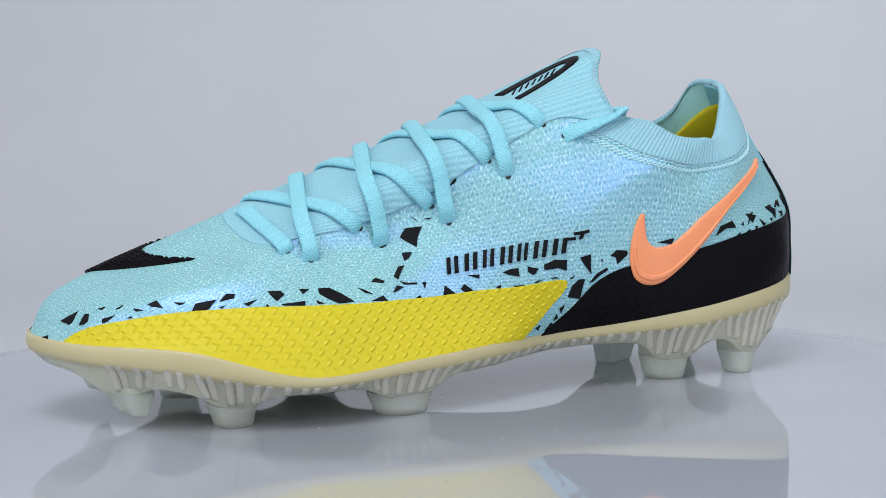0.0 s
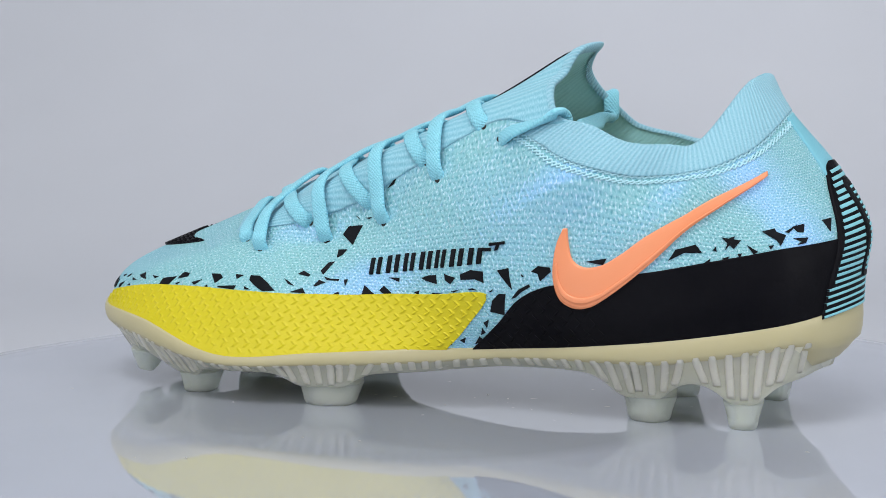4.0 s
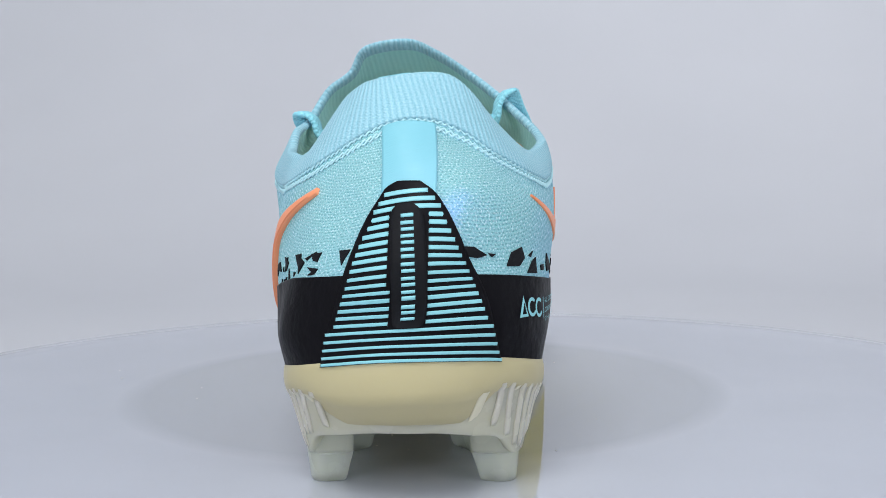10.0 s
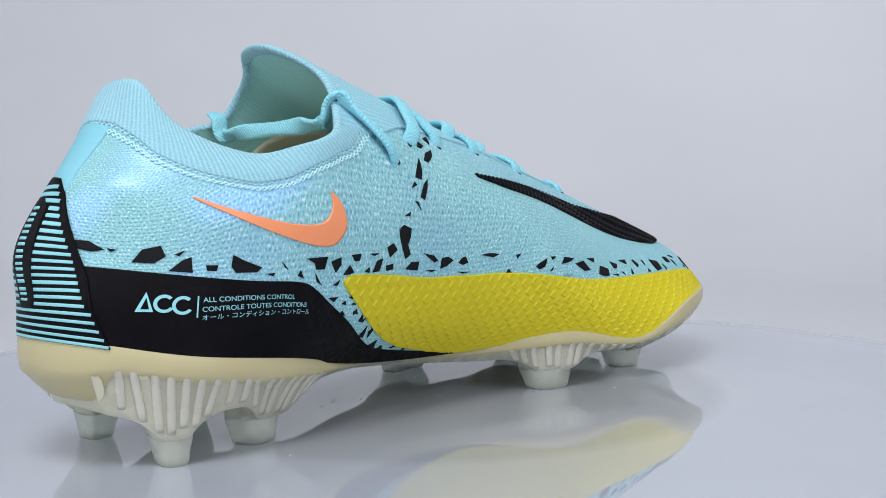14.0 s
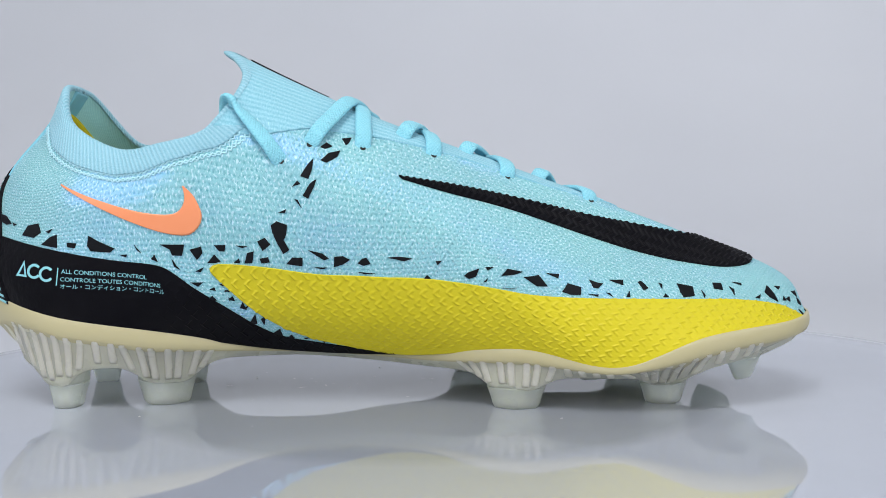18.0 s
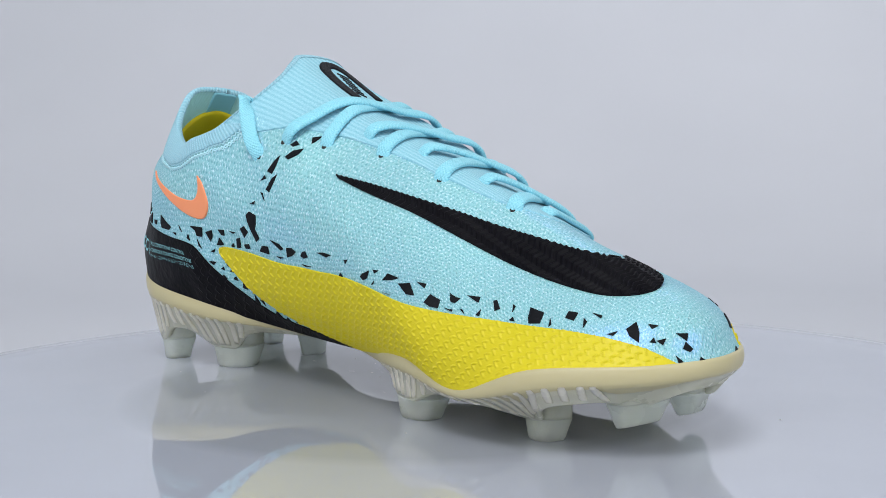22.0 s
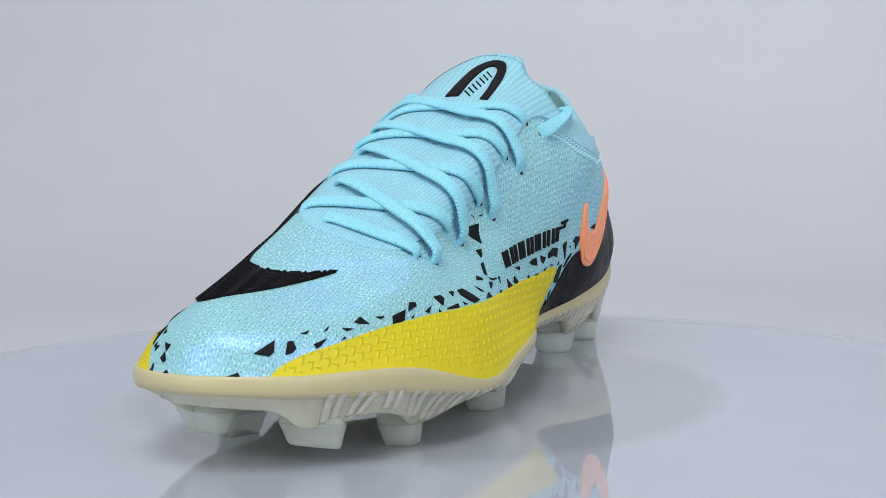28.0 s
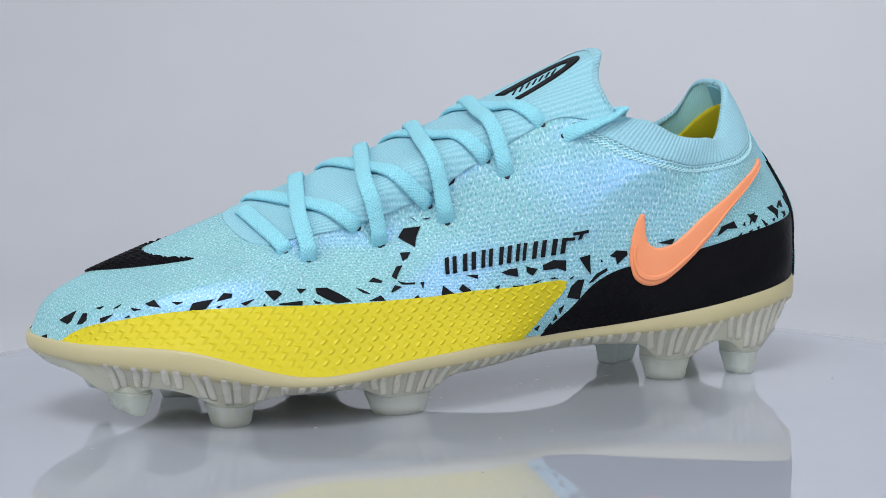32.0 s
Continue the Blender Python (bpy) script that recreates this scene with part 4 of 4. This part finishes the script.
# the skirt: a thin translucent wall under the band whose lower edge dips into every stud
arc = np.concatenate([[0], np.cumsum(np.linalg.norm(np.diff(np.concatenate([LB, LB[:1]]), axis=0), axis=1))])
edge_z = LB[:, 2] - depth_z * 1.02 - 0.0004
edge_out = np.full(NS_SOLE, -0.0036)
reach = np.zeros(NS_SOLE)
pull = np.zeros(NS_SOLE)
for cx, cy, a, b, turn, foot in STUDS[:10]:
    d = np.linalg.norm(LB[:, :2] - np.array([cx, cy]), axis=1)
    m = int(np.argmin(d))
    t0 = math.atan2(LN[m, 1], LN[m, 0]) + math.pi / 2
    r = math.radians(turn) - t0
    half = abs(a * math.cos(r)) + 0.5 * abs(b * math.sin(r))
    deep = abs(b * math.cos(r)) + 0.5 * abs(a * math.sin(r))
    gap = np.abs(arc[:-1] - arc[m])
    gap = np.minimum(gap, arc[-1] - gap)
    w = np.clip(1 - (gap - half * 0.92) / 0.0125, 0, 1) ** 2.4
    cut = foot + clear_height(cx)
    edge_z = np.minimum(edge_z, edge_z * (1 - w) + cut * w)
    edge_out = edge_out * (1 - w) - max(0.001, d[m] - deep * (1.08 if cx < 0 else 1.03)) * w
    step = np.mod(m - np.arange(NS_SOLE) + NS_SOLE // 2, NS_SOLE) - NS_SOLE // 2
    pull = np.where((w > reach) & (w > 0.01), step * 0.2, pull)
    reach = np.maximum(reach, w)


def skirt(i, f):
    """A place on the skirt at loop point i, f of the way down."""
    top = LB[i, 2] - band[i] * 0.9
    o = -0.0001 + (edge_out[i] - 0.0) * (0.25 * f + 0.75 * f * f) if reach[i] < 0.05 else -0.0001 + edge_out[i] * (0.55 * f + 0.45 * f ** 0.6)
    q = 1 - math.sqrt(max(0.0, 1 - f * f)) if reach[i] < 0.05 else f
    g = f * 0.7 + 0.3 * q
    return LB[i] + LN[i] * (o - 0.006 * hide[i] - 0.004 * heel[i] * (1 - reach[i])) + np.array([0, 0, top + (edge_z[i] - top) * g - LB[i, 2]])


SK = [np.array([skirt(i, f) for i in range(NS_SOLE)]) for f in np.linspace(0, 1, 12)]
for r in SK:
    for _ in range(2):
        r[:] = (np.roll(r, 1, 0) + 2 * r + np.roll(r, -1, 0)) / 4
back = SK[-1] - LN * 0.0022
inner = LB - LN * 0.012
inner[:, 2] = zb(LB[:, 0]) + 0.001
SKW = SK + [SK[-1] - LN * 0.0011 - np.array([0, 0, 0.0004]), back, back * 0.5 + inner * 0.5 + np.array([0, 0, 0.001]), inner]
part("skirt", mesh_of("skirt", np.concatenate(SKW), grid_faces(len(SKW), NS_SOLE, True), SKIRT), sole, "milky translucent skirt that runs into the studs")


def stud_ring(cx, cy, a, b, turn, z, n=36, p=3.6, bend=0.0, lean=(0.0, 0.0)):
    """A rounded oblong whose ends bend inward by a share of its half length."""
    t = np.arange(n) * 2 * math.pi / n
    c, s = np.cos(t), np.sin(t)
    x, y = a * np.sign(c) * np.abs(c) ** (2 / p), b * np.sign(s) * np.abs(s) ** (2 / p)
    k, q = math.cos(math.radians(turn)), math.sin(math.radians(turn))
    y = y - math.copysign(1.0, cy * k) * bend * np.abs(x) ** 1.4 / max(a, 1e-6) ** 0.4
    return np.stack([cx + x * k - y * q + lean[0], cy + x * q + y * k + lean[1], np.full(n, z)], 1)


def ring_mesh(name, rings, mat, cap=True):
    n = len(rings[0])
    v = np.concatenate(rings)
    f = [tuple(q) for q in grid_faces(len(rings), n, True)]
    if cap:
        f.append(tuple(range((len(rings) - 1) * n, len(rings) * n)))
    return mesh_of(name, v, f, mat)


def stud_size(j, f):
    """Half sizes of stud j at f from its root (0) to its foot (1)."""
    g = (1 - f) ** 1.6
    if 1 < j < 4:
        return STUDS[j][2] * (0.92 + 0.2 * (1 - f)) + g * 0.004, STUDS[j][3] * 0.85 + (1 - f) * 0.0052
    return STUDS[j][2] * (0.95 + 0.22 * (1 - f)) + g * 0.0065, STUDS[j][3] * (0.93 + 0.25 * (1 - f)) + g * 0.0036


for j, (cx, cy, a, b, turn, foot) in enumerate(STUDS):
    top = float(zb(np.array(cx))) + (0.0025 if 1 < j < 4 else 0.0055)
    bend = 0.0 if 1 < j < 4 or j == 10 else 0.28
    cut = foot + (clear_height(cx) if j < 10 else 0.002)

    def level(z, grow=1.0):
        f = (top - z) / (top - foot)
        sa, sb = stud_size(j, f)
        ring = stud_ring(cx, cy, sa * grow, sb * grow, turn, z, bend=bend, lean=(0.0, -0.05 * cy * (1 - f)))
        if 1 < j < 4:
            ring[:, 2] += 0.25 * f * (ring[:, 0] - cx)
        return ring

    body = [level(z, 0.50 + 0.48 * (top - z) / (top - cut)) for z in np.linspace(top, cut + 0.0002, 12)] + [level(cut, 0.8)]
    st = part("stud", ring_mesh("stud", body, CLEAR), sole, "milky translucent moulded stud")
    tip = [level(cut + 0.0003, 0.9), level(cut + 0.0002, 0.985), level(cut - 0.0004, 0.995)] + [level(z) for z in np.linspace(cut - 0.001, foot + 0.0014, 4)] + [level(foot + 0.0005, 0.97), level(foot + 0.0001, 0.92), level(foot, 0.84)]
    part("stud_tip", ring_mesh("stud_tip", tip, TIP), st, "clear bluish stud tip")

# ribs down the skirt: blunt pale fingers that start on the band and run on where it reaches into a stud
def rib_mesh(path, n, wide, high, mat):
    """A blunt finger along path, half sunk into the surface that faces n."""
    t = np.array([-n[1], n[0], 0])
    T = np.gradient(path, axis=0)
    rings, last = [], len(path) - 1
    for q, c in enumerate(path):
        e = (0.3, 0.8)[min(q, last - q)] if min(q, last - q) < 2 else 1.0
        up = np.cross(t, T[q])
        up /= np.linalg.norm(up)
        if up @ (n + np.array([0, 0, -0.6])) < 0:
            up = -up
        a = np.arange(10) * math.pi / 5
        ca, sa = np.sign(np.cos(a)) * np.abs(np.cos(a)) ** 0.7, np.sign(np.sin(a)) * np.abs(np.sin(a)) ** 0.8
        rings.append(c + np.outer(ca, t) * (wide * (0.8 + 0.2 * e)) + np.outer(sa, up) * (high * e))
    return ring_mesh("rib", rings, mat)


def rib(i):
    long = 0.99 if reach[i] < 0.2 else 0.90 + 0.08 * random.Random(i).random()
    go = [pull[i] * (q / 11) ** 1.4 for q in range(12)]
    bent = [SK[q][(i + int(math.floor(o))) % NS_SOLE] * (1 - o + math.floor(o)) + SK[q][(i + int(math.floor(o)) + 1) % NS_SOLE] * (o - math.floor(o)) for q, o in enumerate(go)]
    start = [rows[5][i] - LN[i] * 0.0004, rows[6][i] - LN[i] * 0.0003]
    path = spline(np.array(start + bent[1: max(4, int(12 * long))]), 14)
    return rib_mesh(path, LN[i], 0.00128, 0.00050, RIBS)


for at in (8.62, 8.85, 9.08, 11.05, 11.3, 11.55):
    i = int(at * 20)
    part("rib", rib_mesh(spline(np.array([rows[q][i] for q in (6, 7, 8, 9, 10)]), 10), LN[i], 0.0015, 0.0004, PANEL), sole)
at = 0.0
while at < arc[-1] - 0.002:
    i = int(np.searchsorted(arc, at)) % NS_SOLE
    if hide[i] < 0.05 and heel[i] < 0.4 and LB[i, 0] > -0.139 and LB[i, 0] < 0.114:
        part("rib", rib(i), sole)
    at += 0.0047


def ribbon(name, P, N, w, t):
    """A flat rounded band along P, lying across N."""
    T = np.gradient(P, axis=0)
    T /= np.linalg.norm(T, axis=1, keepdims=True)
    B = np.cross(T, N)
    B /= np.linalg.norm(B, axis=1, keepdims=True)
    N = np.cross(B, T)
    a = np.arange(14) * 2 * math.pi / 14
    c, s = np.cos(a), np.sin(a)
    x, y = w * np.sign(c) * np.abs(c) ** 0.7, t * np.sign(s) * np.abs(s) ** 0.8
    V = P[:, None] + B[:, None] * x[None, :, None] + N[:, None] * y[None, :, None]
    d = np.concatenate([[0], np.cumsum(np.linalg.norm(np.diff(P, axis=0), axis=1))])
    uvm = np.stack([np.broadcast_to(x[None] + 0 * d[:, None], V.shape[:2]), np.broadcast_to(d[:, None] + np.abs(x[None]) * 0.4, V.shape[:2])], -1)
    n = len(P)
    f = [tuple(q) for q in grid_faces(n, 14, True)] + [tuple(range(14))[::-1], tuple(range((n - 1) * 14, n * 14))]
    return mesh_of(name, V.reshape(-1, 3), f, LACE, True, uvm.reshape(-1, 2))


def eyelet(s, v):
    a = np.arange(12) * math.pi / 6
    p0 = skin(np.array(s), np.array(v))
    n = SIGN * skin_normal(np.array([s]), np.array([v]))[0]
    t = np.cross(n, [0, 0, 1.0])
    t /= np.linalg.norm(t)
    b = np.cross(n, t)
    rings = [np.array([p0 + n * h + (t * math.cos(k) + b * math.sin(k)) * r for k in a]) for r, h in ((0.0009, -0.0006), (0.0009, 0.0002), (0.0007, 0.00025), (0.0005, 0.0001))]
    part("eyelet", ring_mesh("eyelet", rings, DARK_HOLE), boot, "small dark eyelet")


def taut(a, b, via, n):
    """The shortest line on the skin from a to b, as (s, v)."""
    q = spline([a, via, b], 15)
    for count, rounds in ((15, 260), (n, 60)):
        if count != 15:
            q = spline([tuple(p) for p in q], count)
        for _ in range(rounds):
            P = skin(q[:, 0], q[:, 1])
            e = 0.02
            ps = (skin(q[:, 0] + e, q[:, 1]) - P) / e
            pv = (skin(q[:, 0], q[:, 1] + e) - P) / e
            lap = np.zeros_like(P)
            lap[1:-1] = (P[:-2] + P[2:]) / 2 - P[1:-1]
            A, B, Cc = (ps * ps).sum(1), (ps * pv).sum(1), (pv * pv).sum(1)
            x, y = (ps * lap).sum(1), (pv * lap).sum(1)
            det = A * Cc - B * B + 1e-15
            q[:, 0] += 0.9 * (Cc * x - B * y) / det
            q[:, 1] += 0.9 * (A * y - B * x) / det
    return q


def lace(pts, lift):
    n = 72
    q = taut(pts[0], pts[-1], pts[len(pts) // 2], n)
    s, v = q[:, 0], q[:, 1]
    f = np.linspace(0, 1, n)
    h = -0.0014 + (lift + 0.0014) * np.clip(np.sin(math.pi * f) * 7.0, 0, 1) ** 0.7
    P = skin_at(s, v, h)
    Q = P.copy()
    for _ in range(6):
        Q[1:-1] = (Q[:-2] + Q[1:-1] + Q[2:]) / 3
    part("lace_strand", ribbon("lace_strand", Q, SIGN * skin_normal(s, v), 0.0027, 0.0010), boot, "flat woven aqua lace")
    eyelet(pts[0][0] % 20, pts[0][1])
    eyelet(pts[-1][0] % 20, pts[-1][1])

# laces: flat woven strands from eyelet to eyelet, over the tongue
lace([(2.00, 1.77), (1.39, 1.98), (0.82, 2.30), (0.28, 2.42)], 0.0016)
lace([(2.47, 2.16), (1.58, 2.28), (0.88, 2.53), (-0.30, 2.50)], 0.0016)
lace([(2.38, 1.62), (2.04, 1.80), (1.51, 2.22), (0.78, 2.65), (-0.06, 2.83)], 0.0029)
lace([(3.03, 2.51), (1.71, 2.62), (0.86, 2.92), (-0.85, 2.91)], 0.0016)
lace([(2.95, 1.93), (2.56, 2.17), (1.92, 2.47), (1.16, 2.91), (-0.50, 3.26)], 0.0029)
lace([(3.02, 3.23), (1.79, 3.25), (0.80, 3.50), (-1.42, 3.31)], 0.0016)
lace([(3.51, 2.26), (2.90, 2.58), (1.97, 2.92), (1.00, 3.50), (-1.32, 3.58)], 0.0029)
lace([(3.03, 3.98), (1.63, 3.87), (0.49, 4.01), (-2.40, 3.63)], 0.0016)
lace([(3.67, 2.98), (2.86, 3.22), (1.75, 3.58), (0.39, 3.98), (-3.29, 3.85)], 0.0029)
JL, JM = (3.71, 3.93), (15.88, 3.72)
# the last lace goes over the collar on one side, across inside the throat, and out over the other side
def over_collar(a, top):
    q = taut(a, (top, 4.93), ((a[0] + top) / 2, (a[1] + 4.93) / 2), 24)
    f = np.linspace(0, 1, 24)
    n = SIGN * skin_normal(q[:, 0], q[:, 1])
    P = skin_at(q[:, 0], q[:, 1], -0.001 + 0.0030 * np.clip(f * 4, 0, 1) ** 0.7)
    r = skin(np.array([top]), np.array([5.0]))[0]
    o = n[-1]
    turn = [(o, 0.0023, 0.0008), (o, 0.0012, 0.0019), (o, -0.0012, 0.0021), (o, -0.0035, 0.0008), (o, -0.0046, -0.0030)]
    arc_p = np.array([r + o * x + np.array([0, 0, z]) for o, x, z in turn])
    arc_n = np.array([o * 0.9 + np.array([0, 0, 0.4]), o * 0.3 + np.array([0, 0, 1.0]), o * -0.4 + np.array([0, 0, 0.9]), -o + np.array([0, 0, 0.3]), -o + np.array([0, 0, 0.1])])
    return np.concatenate([P[:-1:3], arc_p]), np.concatenate([n[:-1:3], arc_n])


pa, na = over_collar(JL, 4.1)
pb, nb = over_collar(JM, 16.5)
inside = [pa[-1] * (1 - q) + pb[-1] * q for q in (0.2, 0.4, 0.6, 0.8)]
up = [np.array([-0.75, 0, 0.6])] * 4
path = spline(np.concatenate([pa, inside, pb[::-1]]), 160)
norm = spline(np.concatenate([na, up, nb[::-1]]), 160)
for _ in range(5):
    path[1:-1] = (path[:-2] + path[1:-1] + path[2:]) / 3
    norm[1:-1] = (norm[:-2] + norm[1:-1] + norm[2:]) / 3
part("lace_strand", ribbon("lace_strand", path, norm, 0.0027, 0.0011), boot, "flat woven aqua lace over the collar")
eyelet(*JL)
eyelet(*JM)


# seam stitching along the collar
def stitch_line(name, dv, amp, wide):
    """Two threads that loop round one another in small links."""
    n = 2400
    s = np.linspace(3.5, 16.6, n)
    base = seam_v(s) + dv
    run = np.concatenate([[0], np.cumsum(np.linalg.norm(np.diff(skin(s, base), axis=0), axis=1))])
    V, F = [], []
    for side in (0.0, math.pi):
        ph = run / wide * 2 * math.pi + side
        wob = 0.12 * np.sin(run * 900 + 3 * side)
        P = skin_at(s + 0.014 * np.sin(2 * ph), base + amp * (np.sin(ph) + wob), 0.00018 + 0.00012 * np.cos(ph))
        T = np.gradient(P, axis=0)
        N = skin_normal(s, base) * SIGN
        B = np.cross(T, N)
        B /= np.linalg.norm(B, axis=1, keepdims=True) + 1e-12
        o = sum(len(x) for x in V)
        for a in np.arange(5) * 2 * math.pi / 5:
            V.append(P + (B * math.cos(a) + N * math.sin(a)) * 0.00028)
        F += [(o + q * n + i, o + q * n + i + 1, o + ((q + 1) % 5) * n + i + 1, o + ((q + 1) % 5) * n + i) for q in range(5) for i in range(n - 1)]
    return mesh_of(name, np.concatenate(V), F, STITCH)


part("seam_stitching", stitch_line("seam_stitching", 0.0, 0.05, 0.0038), boot, "pale chain stitching")
part("seam_stitching", stitch_line("seam_stitching_low", -0.15, 0.046, 0.0036), boot, "pale chain stitching")

# inside: yellow heel pad
part("heel_pad", sheet("heel_pad", [(7.6, 2.2), (9.0, 2.2), (10.0, 2.2), (11.0, 2.2), (12.6, 2.2)], [(7.6, 3.6), (8.6, 4.15), (10.0, 4.38), (11.3, 4.2), (12.6, 3.6)], 60, 20, -0.0030, YELLOW_FOAM), boot, "soft yellow heel pad inside")
part("inner_tape", sheet("inner_tape", [(9.72, 4.1), (10.05, 4.1), (10.4, 4.1)], [(9.7, 4.93), (10.05, 4.94), (10.4, 4.93)], 16, 16, -0.0023, AQUA_TAPE), boot, "smooth aqua tape inside the heel")

LINER = skin_material("cream_liner", (0.62, 0.58, 0.42), (0.68, 0.64, 0.48), 0.6, 0.0)
part("inner_lining", sheet("inner_lining_side", [(2.0, 2.6), (3.6, 2.6), (5.4, 2.6)], [(2.0, 3.6), (3.2, 4.0), (4.3, 3.9), (5.4, 3.3)], 40, 16, -0.0032, LINER), boot, "cream lining patch inside the throat")
part("inner_lining", sheet("inner_lining_arch", [(18.2, 2.6), (16.6, 2.6), (14.6, 2.6)], [(18.2, 3.5), (17.2, 3.95), (16.3, 4.05), (15.6, 4.12), (14.6, 3.7)], 40, 16, -0.0032, LINER), boot, "cream lining patch inside the throat")
part("heel_edge", sheet("heel_edge", [(9.78, 4.985), (10.05, 4.99), (10.36, 4.985)], [(9.78, 5.02), (10.05, 5.025), (10.36, 5.02)], 20, 6, 0.0002, AQUA_TAPE), boot, "thin glossy aqua edge of the heel tape")

# crumpled tissue paper in the toe of the boot
def tissue():
    rng = random.Random(4)
    rings = []
    for i in range(14):
        f = i / 13
        rings.append(np.array([(-0.085 + 0.055 * f, 0.020 * math.cos(a) * (0.55 + 0.45 * math.sin(math.pi * min(1, f + 0.25))) - 0.004 + rng.uniform(-0.0016, 0.0016), 0.063 + 0.008 * f + 0.018 * math.sin(a) * (0.6 + 0.4 * f) + rng.uniform(-0.0016, 0.0016)) for a in np.arange(20) * math.pi / 10]))
    n = 20
    v = np.concatenate(rings)
    f = [tuple(q) for q in grid_faces(14, n, True)] + [tuple(range(n))[::-1]]
    return mesh_of("tissue_paper", v, f, PAPER, False)


tissue_ball = tagged(new("tissue_paper", tissue()), "crumpled cream tissue paper stuffed inside the boot", "paper")

# specks of dust and scuffs on the acrylic
def dust():
    rng = random.Random(7)
    v, f = [], []
    for i in range(18):
        a, r = rng.uniform(0, 6.283), rng.uniform(0.02, 0.17)
        c = (r * math.cos(a), r * math.sin(a), 0.0001)
        w = rng.uniform(0.00012, 0.0004)
        t = rng.uniform(0, 3.14)
        e = rng.uniform(0.5, 3.0)
        b = len(v)
        for q in range(5):
            k = t + q * 1.2566
            v.append((c[0] + w * math.cos(k) * e, c[1] + w * math.sin(k), c[2]))
        v.append((c[0], c[1], c[2] + w * 0.8))
        f += [(b + q, b + (q + 1) % 5, b + 5) for q in range(5)]
    for i in range(22):
        c = (rng.gauss(-0.028, 0.030), rng.gauss(0.006, 0.013), 0.00012)
        t, w, e = rng.gauss(0.2, 0.5), rng.uniform(0.0001, 0.0003), rng.uniform(2.0, 6.0)
        b = len(v)
        for q in range(6):
            k = q * 1.0472
            x, y = w * e * math.cos(k) * rng.uniform(0.6, 1.0), w * math.sin(k)
            v.append((c[0] + x * math.cos(t) - y * math.sin(t), c[1] + x * math.sin(t) + y * math.cos(t), c[2]))
        f.append(tuple(range(b, b + 6)))
    return mesh_of("dust_specks", v, f, DUST, False)


DUST = material("dust", (0.42, 0.43, 0.45), 0.9)
dust_specks = tagged(new("dust_specks", dust()), "tiny dust specks lying on the acrylic top", "dust", kind="stuff")


def motions():
    """The boot and what lies on the turning plate go round once, clockwise from above."""
    rows = [(i / 5, pose(0, 0, 0, 0, 0, 198.6 - 11.2804 * i / 5)) for i in range(161)]
    walk(boot, rows)
    walk(tissue_ball, rows)
    walk(dust_specks, rows)


motions()
